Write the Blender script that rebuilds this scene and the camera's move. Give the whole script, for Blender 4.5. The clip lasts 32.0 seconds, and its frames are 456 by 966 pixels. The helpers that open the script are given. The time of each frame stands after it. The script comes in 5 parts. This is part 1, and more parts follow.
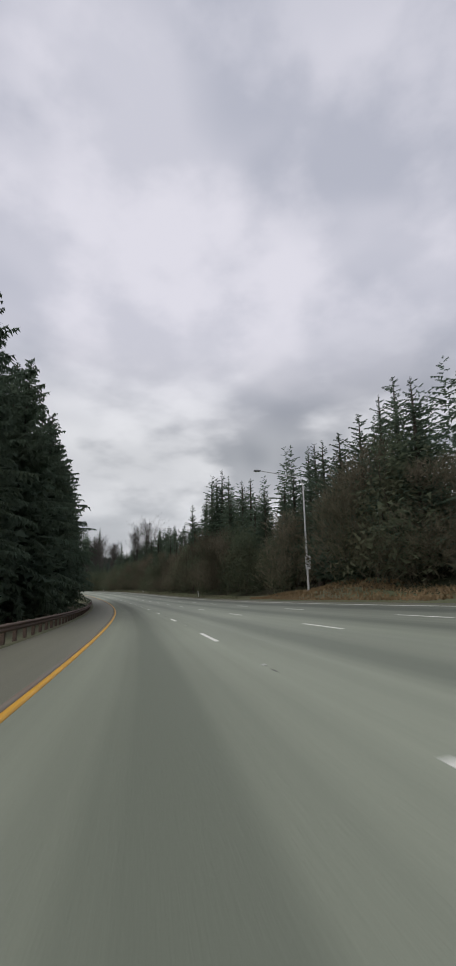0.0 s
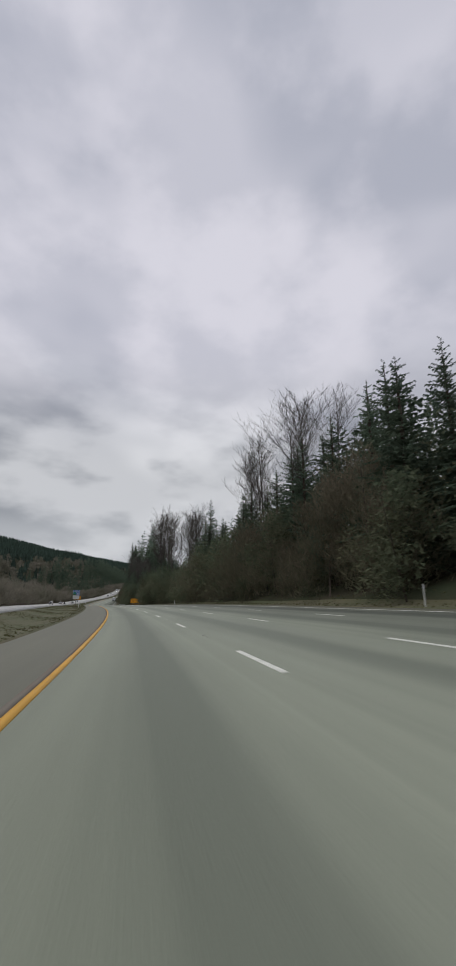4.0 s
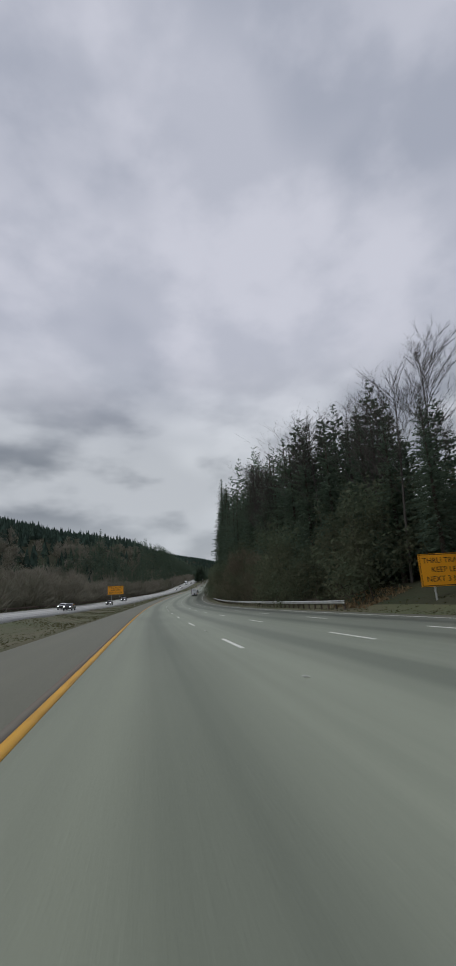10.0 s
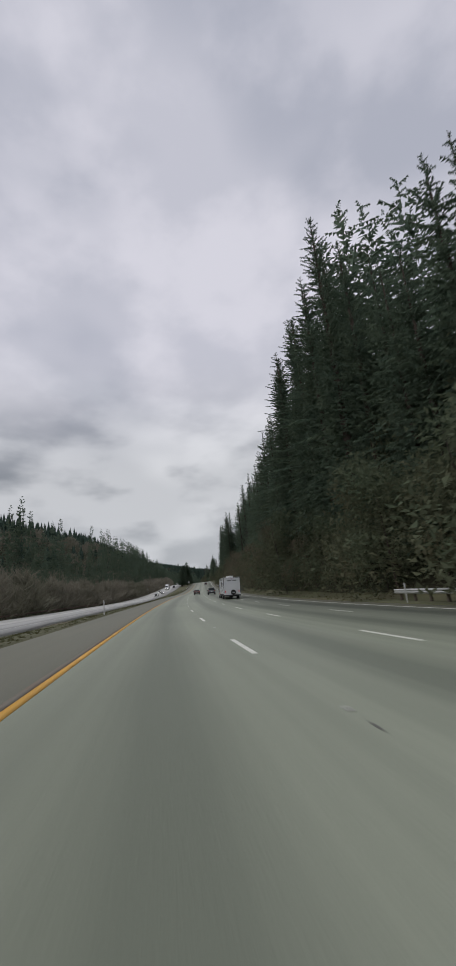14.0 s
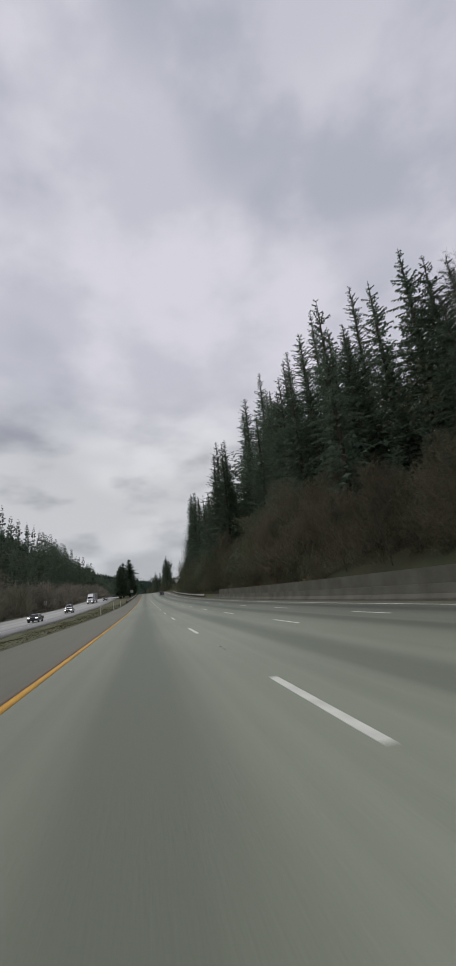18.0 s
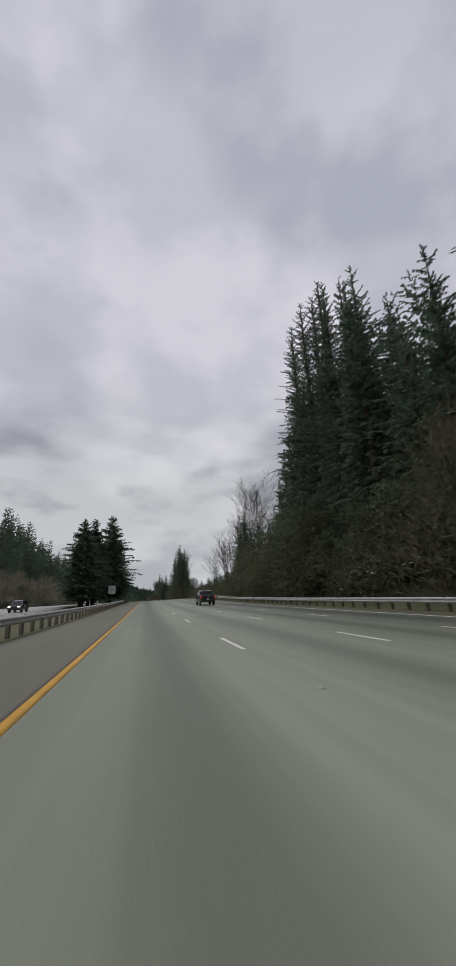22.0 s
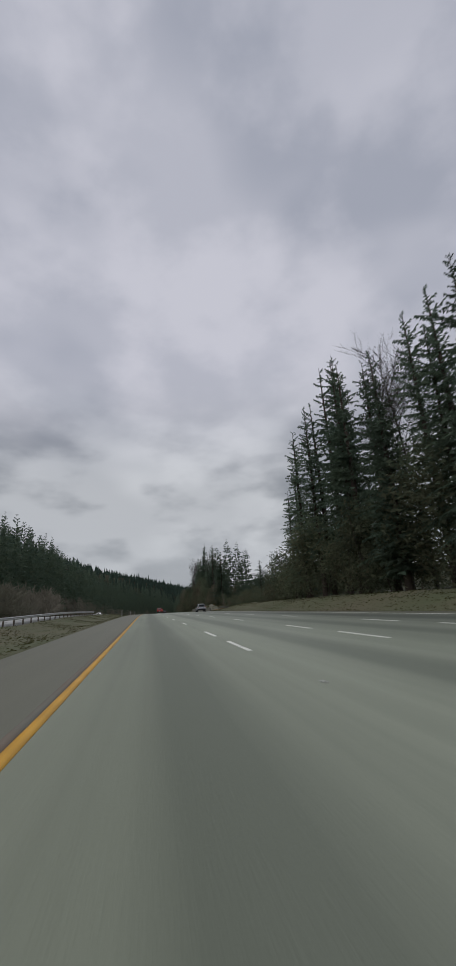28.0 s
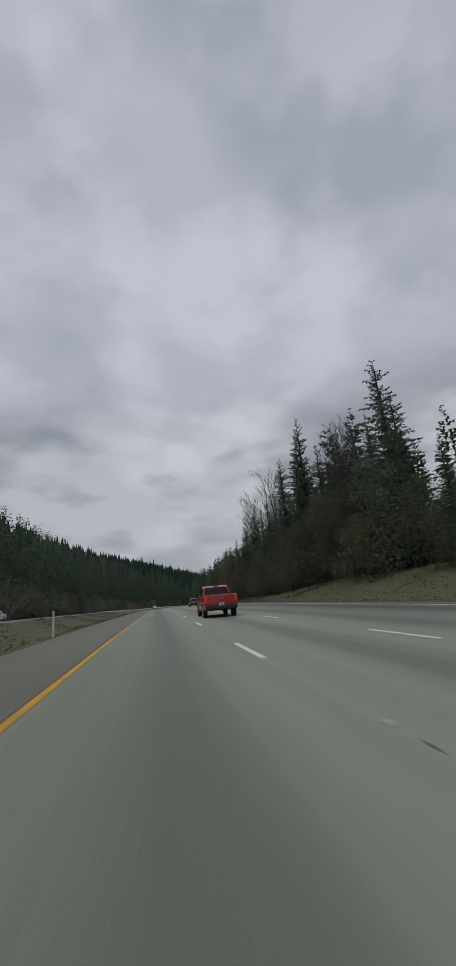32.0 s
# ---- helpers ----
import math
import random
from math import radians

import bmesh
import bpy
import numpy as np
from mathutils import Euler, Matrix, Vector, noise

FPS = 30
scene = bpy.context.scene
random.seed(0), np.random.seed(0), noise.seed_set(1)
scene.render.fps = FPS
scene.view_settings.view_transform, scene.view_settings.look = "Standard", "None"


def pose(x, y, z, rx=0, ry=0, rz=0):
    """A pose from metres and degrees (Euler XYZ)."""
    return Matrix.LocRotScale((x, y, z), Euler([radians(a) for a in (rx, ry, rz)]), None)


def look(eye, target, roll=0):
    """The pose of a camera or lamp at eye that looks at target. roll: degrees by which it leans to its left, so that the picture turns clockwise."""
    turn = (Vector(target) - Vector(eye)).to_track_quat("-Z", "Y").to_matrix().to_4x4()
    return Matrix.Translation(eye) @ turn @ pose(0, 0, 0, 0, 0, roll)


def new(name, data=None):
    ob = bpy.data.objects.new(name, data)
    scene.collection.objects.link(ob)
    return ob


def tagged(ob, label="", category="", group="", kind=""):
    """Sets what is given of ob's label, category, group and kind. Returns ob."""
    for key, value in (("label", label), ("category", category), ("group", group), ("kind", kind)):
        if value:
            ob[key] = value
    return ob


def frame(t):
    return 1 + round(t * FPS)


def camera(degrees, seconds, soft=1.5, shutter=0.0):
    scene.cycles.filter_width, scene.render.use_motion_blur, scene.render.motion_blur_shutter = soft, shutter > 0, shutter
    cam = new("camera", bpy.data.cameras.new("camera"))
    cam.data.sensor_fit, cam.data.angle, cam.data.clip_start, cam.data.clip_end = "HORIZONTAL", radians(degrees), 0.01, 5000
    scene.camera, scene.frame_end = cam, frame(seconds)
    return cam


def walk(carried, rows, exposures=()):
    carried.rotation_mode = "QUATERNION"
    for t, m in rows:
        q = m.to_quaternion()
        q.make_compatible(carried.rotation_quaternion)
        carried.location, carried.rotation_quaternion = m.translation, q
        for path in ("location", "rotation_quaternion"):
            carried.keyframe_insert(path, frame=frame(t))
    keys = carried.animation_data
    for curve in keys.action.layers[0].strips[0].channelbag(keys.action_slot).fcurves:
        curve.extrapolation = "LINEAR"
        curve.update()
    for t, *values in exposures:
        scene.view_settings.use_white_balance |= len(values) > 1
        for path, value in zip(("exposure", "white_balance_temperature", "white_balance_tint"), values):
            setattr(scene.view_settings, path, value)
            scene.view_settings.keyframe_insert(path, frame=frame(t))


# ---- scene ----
# The road: an interstate carriageway, described along its left edge line.
# BEND: turn to the left in milliradians a metre, GRADE: climb in percent, one value each 60 m.
STEP = 2.0
S_FIRST, S_LAST = -420.0, 3400.0
KNOT = [-60.0 + 60.0 * i for i in range(37)]
BEND = [1.094, 1.269, 1.259, 1.264, 1.29, 0.497, -0, -0.234, -0.608, -0.877, -0.974, -0.452, -0.126, 0.024, -0.034,
        -0.035, -0.022, 0.544, 0.516, -0.051, -0.171, -0.099, 0.274, 0.134, 0.024, -0.7, -0.7, -0.7, -0.7, -0.7,
        -0.7, -0.7, 0, 0, 0, 0, 0]
GRADE = [-7.8, -6.62, -4.79, -2.84, -1.96, -2.3, -3.16, -3.24, -2.31, -0.92, 0.67, 1.48, 1.18, 2.62, 3.43, 4.51,
         5.23, 3.97, 2.25, 1.82, 1.13, 0.46, -0.12, -0.48, -0.64, -0.67, -0.61, -0.51, -0.4, -0.29, -0.21, -0.14,
         -0.1, -0.06, -0.04, -0.02, -0.01]
S_GRID = np.arange(S_FIRST, S_LAST, STEP)
_bend = np.interp(S_GRID, KNOT, BEND) * 1e-3
_bend[S_GRID < -60] = 0.0
HEAD = np.cumsum(_bend) * STEP
_zero = int(np.searchsorted(S_GRID, 0.0))
HEAD = HEAD - HEAD[_zero]
LINE_X = np.cumsum(-np.sin(HEAD)) * STEP
LINE_Y = np.cumsum(np.cos(HEAD)) * STEP
LINE_Z = np.cumsum(np.interp(S_GRID, KNOT, GRADE) * 1e-2) * STEP
LINE_X, LINE_Y, LINE_Z = LINE_X - LINE_X[_zero], LINE_Y - LINE_Y[_zero], LINE_Z - LINE_Z[_zero]

_soft = np.convolve(np.pad(_bend, 20, mode="edge"), np.ones(41) / 41.0, mode="valid")
BANK = 45.0 * _soft  # the curves are banked: rise to the right for each metre


def heading(s):
    return float(np.interp(s, S_GRID, HEAD))


def bank(s):
    return float(np.interp(s, S_GRID, BANK))


def spot(s, lat, z=0.0):
    """The point s metres along the edge line, lat metres to its right, z above the road."""
    a = heading(s)
    return Vector((float(np.interp(s, S_GRID, LINE_X)) + lat * math.cos(a),
                   float(np.interp(s, S_GRID, LINE_Y)) + lat * math.sin(a),
                   float(np.interp(s, S_GRID, LINE_Z)) + z + bank(s) * min(30.0, max(-30.0, lat))))


def spots(s, lat, z):
    """The same for arrays."""
    a = np.interp(s, S_GRID, HEAD)
    return np.stack([np.interp(s, S_GRID, LINE_X) + lat * np.cos(a), np.interp(s, S_GRID, LINE_Y) + lat * np.sin(a),
                     np.interp(s, S_GRID, LINE_Z) + z + np.interp(s, S_GRID, BANK) * np.clip(lat, -30.0, 30.0)], -1)


def stand(s, lat, z=0.0, turn=0.0, lying=False):
    """The pose of a thing by the road, facing along it; turn in degrees to the left; lying: tilted with the road's climb."""
    climb = math.atan((spot(s + 2, 0).z - spot(s - 2, 0).z) / 4.0) if lying else 0.0
    return (Matrix.Translation(spot(s, lat, z)) @ Matrix.Rotation(heading(s), 4, "Z") @ Matrix.Rotation(climb, 4, "X")
            @ Matrix.Rotation(-math.atan(bank(s)) if lying else 0.0, 4, "Y") @ Matrix.Rotation(radians(turn), 4, "Z"))


# The drive: seconds, metres along the road, metres right of the yellow line, yaw to the road, pitch to the road, roll.
DRIVE = [
    (0.0, 0.0, 1.61, -11.24, 14.94, 3.68),
    (0.5, 16.8, 1.64, -11.81, 14.72, 3.71),
    (1.0, 33.6, 1.67, -12.11, 14.88, 3.70),
    (1.5, 50.5, 1.58, -11.18, 14.75, 3.50),
    (2.0, 67.5, 1.53, -10.98, 14.87, 3.61),
    (2.5, 84.9, 1.47, -10.89, 14.78, 3.65),
    (3.0, 102.6, 1.42, -11.17, 14.68, 3.67),
    (3.5, 120.8, 1.36, -12.30, 14.85, 2.92),
    (4.0, 139.4, 1.33, -12.34, 14.90, 3.03),
    (4.5, 158.0, 1.31, -12.38, 14.95, 3.14),
    (5.0, 176.6, 1.28, -12.42, 15.00, 3.24),
    (5.5, 195.2, 1.26, -12.47, 15.05, 3.35),
    (6.0, 213.4, 1.21, -12.37, 15.12, 3.47),
    (6.5, 231.1, 1.39, -10.63, 15.21, 3.37),
    (7.0, 248.6, 1.57, -10.65, 15.17, 3.35),
    (7.5, 265.9, 1.45, -10.69, 15.30, 2.48),
    (8.0, 283.4, 1.32, -10.60, 15.26, 2.74),
    (8.5, 300.9, 1.23, -10.34, 15.46, 2.22),
    (9.0, 318.6, 1.13, -10.74, 15.35, 2.43),
    (9.5, 336.3, 1.21, -10.86, 15.46, 2.35),
    (10.0, 354.2, 1.27, -11.08, 15.36, 2.48),
    (10.5, 372.4, 1.38, -10.95, 15.41, 3.09),
    (11.0, 390.7, 1.49, -11.10, 15.31, 3.31),
    (11.5, 409.3, 1.63, -10.61, 15.22, 3.39),
    (12.0, 428.0, 1.79, -10.81, 14.96, 2.97),
    (12.5, 446.7, 1.85, -10.55, 14.47, 3.11),
    (13.0, 465.4, 1.93, -9.94, 14.62, 2.89),
    (13.5, 484.1, 1.91, -10.64, 14.35, 3.81),
    (14.0, 502.7, 1.87, -9.50, 14.71, 3.29),
    (14.5, 521.3, 1.83, -10.16, 15.01, 3.55),
    (15.0, 540.1, 1.80, -9.85, 14.59, 3.76),
    (15.5, 559.2, 1.81, -10.37, 14.60, 3.98),
    (16.0, 578.3, 1.82, -10.89, 14.61, 4.20),
    (16.5, 597.4, 1.83, -11.41, 14.62, 4.41),
    (17.0, 616.4, 1.84, -11.93, 14.63, 4.63),
    (17.5, 635.5, 1.85, -12.45, 14.64, 4.85),
    (18.0, 654.7, 1.88, -12.04, 14.74, 5.14),
    (18.5, 673.9, 1.76, -11.34, 14.39, 4.65),
    (19.0, 693.0, 1.67, -11.30, 14.66, 4.35),
    (19.5, 712.0, 1.53, -10.52, 14.69, 4.05),
    (20.0, 730.9, 1.43, -10.93, 14.87, 3.49),
    (20.5, 749.7, 1.40, -11.02, 14.75, 3.10),
    (21.0, 768.5, 1.36, -11.22, 15.02, 2.68),
    (21.5, 787.4, 1.37, -11.22, 15.03, 2.51),
    (22.0, 806.2, 1.39, -11.26, 14.93, 2.55),
    (22.5, 825.1, 1.36, -11.17, 14.63, 2.71),
    (23.0, 843.6, 1.37, -11.24, 14.68, 2.91),
    (23.5, 862.0, 1.38, -11.32, 14.68, 2.88),
    (24.0, 880.2, 1.27, -11.31, 14.86, 2.86),
    (24.5, 898.5, 1.32, -11.32, 14.62, 2.81),
    (25.0, 916.7, 1.34, -11.05, 14.61, 2.93),
    (25.5, 934.9, 1.33, -11.07, 14.61, 2.91),
    (26.0, 953.0, 1.32, -10.90, 14.68, 3.21),
    (26.5, 971.1, 1.31, -10.74, 14.76, 3.50),
    (27.0, 989.1, 1.30, -10.58, 14.83, 3.80),
    (27.5, 1007.2, 1.29, -10.41, 14.91, 4.09),
    (28.0, 1025.2, 1.27, -11.06, 15.33, 4.50),
    (28.5, 1043.0, 1.39, -11.04, 14.81, 4.69),
    (29.0, 1060.7, 1.50, -11.16, 14.70, 4.85),
    (29.5, 1078.4, 1.55, -11.35, 14.86, 4.95),
    (30.0, 1096.1, 1.60, -11.30, 14.95, 5.12),
    (30.5, 1113.8, 1.65, -11.17, 14.99, 5.12),
    (31.0, 1131.5, 1.71, -11.15, 14.80, 5.16),
    (31.5, 1149.3, 1.71, -10.91, 14.75, 4.92),
    (32.0, 1167.2, 1.73, -10.31, 14.73, 4.93),
]
EYE = 1.167
cam = camera(55.95, 32.0, soft=1.7, shutter=0.15)
rows = []
for t, s, lat, yaw, pitch, roll in DRIVE:
    climb = math.degrees(math.atan((spot(s + 2, 0).z - spot(s - 2, 0).z) / 4.0))
    turn = Matrix.Rotation(heading(s), 4, "Z") @ Matrix.Rotation(-math.atan(bank(s)), 4, "Y") @ Matrix.Rotation(radians(yaw), 4, "Z")
    tilt = Matrix.Rotation(radians(90 + pitch + climb), 4, "X") @ Matrix.Rotation(radians(-roll), 4, "Z")
    rows.append((t, Matrix.Translation(spot(s, lat, EYE)) @ turn @ tilt))
walk(cam, rows, exposures=[
    (0.0, 0.15, 6500, 10), (2.5, 0.12, 6500, 10), (6.0, -0.1, 6400, 10), (9.0, -0.14, 6250, 8), (12.0, -0.1, 6300, 9), (15.0, 0.05, 6500, 10),
    (19.0, 0.0, 6500, 10), (24.0, -0.1, 6500, 10), (28.0, -0.22, 6350, 9), (32.0, -0.27, 6250, 8)])

# ---- light: an overcast sky with a veiled sun ----
world = bpy.data.worlds.new("overcast_sky")
scene.world = world
world.use_nodes = True
wn, wl = world.node_tree.nodes, world.node_tree.links
wn.clear()


def wnode(kind, **values):
    n = wn.new(kind)
    for key, v in values.items():
        n.inputs[key].default_value = v
    return n


def wmath(op, a, b=None, clamp=False):
    n = wn.new("ShaderNodeMath")
    n.operation, n.use_clamp = op, clamp
    for i, v in enumerate((a, b)):
        if v is None:
            continue
        if isinstance(v, (int, float)):
            n.inputs[i].default_value = v
        else:
            wl.new(v, n.inputs[i])
    return n.outputs[0]


def wmix(fac, a, b):
    n = wn.new("ShaderNodeMix")
    n.data_type = "RGBA"
    for i, v in ((0, fac), (6, a), (7, b)):
        if isinstance(v, (tuple, float)):
            n.inputs[i].default_value = v
        else:
            wl.new(v, n.inputs[i])
    return n.outputs[2]


def wramp(fac, stops):
    n = wn.new("ShaderNodeMapRange")
    n.interpolation_type = "SMOOTHSTEP"
    wl.new(fac, n.inputs[0])
    for i, v in enumerate(stops):
        n.inputs[1 + i].default_value = v
    return n.outputs[0]


coord = wn.new("ShaderNodeTexCoord")
axes = wn.new("ShaderNodeSeparateXYZ")
wl.new(coord.outputs["Generated"], axes.inputs[0])
up = wmath("MAXIMUM", axes.outputs[2], 0.0)


def wnoise_dome(scale, detail, rough, shift, squash=1.5):
    m = wn.new("ShaderNodeMapping")
    m.inputs["Location"].default_value = shift
    m.inputs["Scale"].default_value = (1.0, 1.0, squash)
    wl.new(coord.outputs["Generated"], m.inputs["Vector"])
    n = wnode("ShaderNodeTexNoise", Scale=scale, Detail=detail, Roughness=rough, Distortion=0.0)
    wl.new(m.outputs[0], n.inputs["Vector"])
    return n.outputs[0]


sheet_big = wramp(wnoise_dome(2.2, 3.0, 0.5, (3.1, 1.7, 0.4)), (0.38, 0.62, 0.0, 1.0))
sheet_mid = wramp(wnoise_dome(4.4, 5.0, 0.5, (8.3, 5.2, 0.9)), (0.37, 0.63, 0.0, 1.0))
sheet_low = wramp(wnoise_dome(4.2, 4.5, 0.46, (2.4, 6.1, 3.7), 2.3), (0.41, 0.64, 0.0, 1.0))
body = wmath("ADD", wmath("MULTIPLY", sheet_big, 0.5), wmath("MULTIPLY", sheet_mid, 0.5))
billow = wmath("ADD", wmath("MULTIPLY", sheet_big, 0.4), wmath("MULTIPLY", sheet_low, 0.6))
low_cloud = wmix(billow, (0.25, 0.265, 0.295, 1), (0.8, 0.805, 0.825, 1))
high_cloud = wmix(body, (0.435, 0.45, 0.525, 1), (0.695, 0.685, 0.755, 1))
veil = wmix(wramp(up, (0.24, 0.55, 0.0, 1.0)), low_cloud, high_cloud)
gap = wmath("MULTIPLY", wramp(up, (0.02, 0.08, 0.0, 1.0)), wramp(up, (0.11, 0.19, 1.0, 0.0)))
veil = wmix(wmath("MULTIPLY", gap, 0.45), veil, (0.64, 0.655, 0.68, 1))
sky = wn.new("ShaderNodeTexSky")
sky.sky_type, sky.sun_disc = "NISHITA", False
sky.sun_elevation, sky.sun_rotation = radians(55), radians(233)
clouds = wnode("ShaderNodeBackground", Strength=1.0)
wl.new(veil, clouds.inputs["Color"])
clear = wnode("ShaderNodeBackground", Strength=0.06)
wl.new(sky.outputs[0], clear.inputs["Color"])
both = wnode("ShaderNodeMixShader", Fac=0.06)
wl.new(clouds.outputs[0], both.inputs[1])
wl.new(clear.outputs[0], both.inputs[2])
wout = wn.new("ShaderNodeOutputWorld")
wl.new(both.outputs[0], wout.inputs[0])

sun = new("sun", bpy.data.lights.new("sun", "SUN"))
sun.data.energy, sun.data.angle, sun.data.color = 1.4, radians(45), (1.0, 0.98, 0.95)
sun.matrix_world = look((-60, -45, 110), (0, 0, 0))

# ---- materials ----
def material(name, rgb, rough=0.7, metal=0.0, vary=0.25, scale=3.0, fine=40.0, bump=0.0, per_object=0.0, per_island=0.0,
             second=None, coords="Object", spec=0.5, leafy=0.0):
    """A surface with stains at one scale and grain at a finer one; second: the colour that the stains turn to."""
    m = bpy.data.materials.new(name)
    m.use_nodes = True
    n, l = m.node_tree.nodes, m.node_tree.links
    b = n["Principled BSDF"]
    b.inputs["Roughness"].default_value, b.inputs["Metallic"].default_value = rough, metal
    b.inputs["Specular IOR Level"].default_value = spec
    tc = n.new("ShaderNodeTexCoord")
    big, small = n.new("ShaderNodeTexNoise"), n.new("ShaderNodeTexNoise")
    for node, sc, det in ((big, scale, 4.0), (small, fine, 2.0)):
        node.inputs["Scale"].default_value, node.inputs["Detail"].default_value = sc, det
        l.new(tc.outputs[coords], node.inputs["Vector"])
    tone = n.new("ShaderNodeMapRange")
    tone.inputs[1].default_value, tone.inputs[2].default_value = 0.3, 0.7
    l.new(big.outputs[0], tone.inputs[0])
    mix = n.new("ShaderNodeMix")
    mix.data_type = "RGBA"
    other = second or tuple(c * (1 - vary) for c in rgb)
    mix.inputs[6].default_value, mix.inputs[7].default_value = (*rgb, 1), (*other, 1)
    l.new(tone.outputs[0], mix.inputs[0])
    out = mix.outputs[2]
    grain = n.new("ShaderNodeMapRange")
    grain.inputs[3].default_value, grain.inputs[4].default_value = 1 - vary * 0.6, 1 + vary * 0.6
    l.new(small.outputs[0], grain.inputs[0])
    factor = grain.outputs[0]
    for amount, kind, socket in ((per_object, "ShaderNodeObjectInfo", "Random"), (per_island, "ShaderNodeNewGeometry", "Random Per Island")):
        if amount:
            src, rng, mul = n.new(kind), n.new("ShaderNodeMapRange"), n.new("ShaderNodeMath")
            rng.inputs[3].default_value, rng.inputs[4].default_value = 1 - amount, 1 + amount
            l.new(src.outputs[socket], rng.inputs[0])
            mul.operation = "MULTIPLY"
            l.new(factor, mul.inputs[0])
            l.new(rng.outputs[0], mul.inputs[1])
            factor = mul.outputs[0]
    scale_node = n.new("ShaderNodeVectorMath")
    scale_node.operation = "SCALE"
    l.new(out, scale_node.inputs[0])
    l.new(factor, scale_node.inputs["Scale"])
    l.new(scale_node.outputs[0], b.inputs["Base Color"])
    if leafy:
        thin, both_ = n.new("ShaderNodeBsdfTranslucent"), n.new("ShaderNodeMixShader")
        both_.inputs[0].default_value = leafy
        l.new(scale_node.outputs[0], thin.inputs["Color"])
        l.new(b.outputs[0], both_.inputs[1])
        l.new(thin.outputs[0], both_.inputs[2])
        l.new(both_.outputs[0], n["Material Output"].inputs[0])
    if bump:
        bp = n.new("ShaderNodeBump")
        bp.inputs["Strength"].default_value, bp.inputs["Distance"].default_value = bump, 0.02
        l.new(small.outputs[0], bp.inputs["Height"])
        l.new(bp.outputs[0], b.inputs["Normal"])
    return m


def lane_material(name, light, dark, lanes):
    """Worn pavement: paler wheel paths, darker oil strips in the middle of each lane, blotches and grain. UV is metres across and along."""
    m = bpy.data.materials.new(name)
    m.use_nodes = True
    n, l = m.node_tree.nodes, m.node_tree.links
    b = n["Principled BSDF"]
    b.inputs["Roughness"].default_value = 0.62
    uv = n.new("ShaderNodeUVMap")
    split = n.new("ShaderNodeSeparateXYZ")
    l.new(uv.outputs[0], split.inputs[0])

    def mth(op, a, c):
        q = n.new("ShaderNodeMath")
        q.operation = op
        for i, v in enumerate((a, c)):
            if isinstance(v, (int, float)):
                q.inputs[i].default_value = v
            else:
                l.new(v, q.inputs[i])
        return q.outputs[0]

    def noise_at(sx, sy, detail, rough=0.5):
        mp = n.new("ShaderNodeMapping")
        mp.inputs["Scale"].default_value = (sx, sy, 1.0)
        l.new(uv.outputs[0], mp.inputs[0])
        q = n.new("ShaderNodeTexNoise")
        q.inputs["Scale"].default_value, q.inputs["Detail"].default_value, q.inputs["Roughness"].default_value = 1.0, detail, rough
        l.new(mp.outputs[0], q.inputs[0])
        return q.outputs[0]

    blotch, streak, grain = noise_at(0.35, 0.06, 4.0), noise_at(2.4, 0.015, 3.0), noise_at(45.0, 45.0, 2.0, 0.7)
    tone = mth("ADD", mth("MULTIPLY", blotch, 0.7), mth("MULTIPLY", streak, 0.6))
    if lanes:
        wobble = mth("ADD", split.outputs[0], mth("MULTIPLY", mth("SUBTRACT", noise_at(0.0, 0.02, 1.0), 0.5), 0.5))
        wave = mth("COSINE", mth("MULTIPLY", wobble, 2 * math.pi / 3.66), 0.0)
        strip = mth("MULTIPLY", mth("POWER", mth("MULTIPLY", mth("SUBTRACT", 1.0, wave), 0.5), 4.0), -0.52)
        tone = mth("ADD", tone, strip)
    rng = n.new("ShaderNodeMapRange")
    rng.inputs[1].default_value, rng.inputs[2].default_value = 0.2, 0.85
    l.new(tone, rng.inputs[0])
    mix = n.new("ShaderNodeMix")
    mix.data_type = "RGBA"
    mix.inputs[6].default_value, mix.inputs[7].default_value = (*dark, 1), (*light, 1)
    l.new(rng.outputs[0], mix.inputs[0])
    sc = n.new("ShaderNodeVectorMath")
    sc.operation = "SCALE"
    l.new(mix.outputs[2], sc.inputs[0])
    l.new(mth("ADD", mth("MULTIPLY", grain, 0.5), 0.75), sc.inputs["Scale"])
    l.new(sc.outputs[0], b.inputs["Base Color"])
    bp = n.new("ShaderNodeBump")
    bp.inputs["Strength"].default_value, bp.inputs["Distance"].default_value = 0.4, 0.01
    l.new(grain, bp.inputs["Height"])
    l.new(bp.outputs[0], b.inputs["Normal"])
    return m


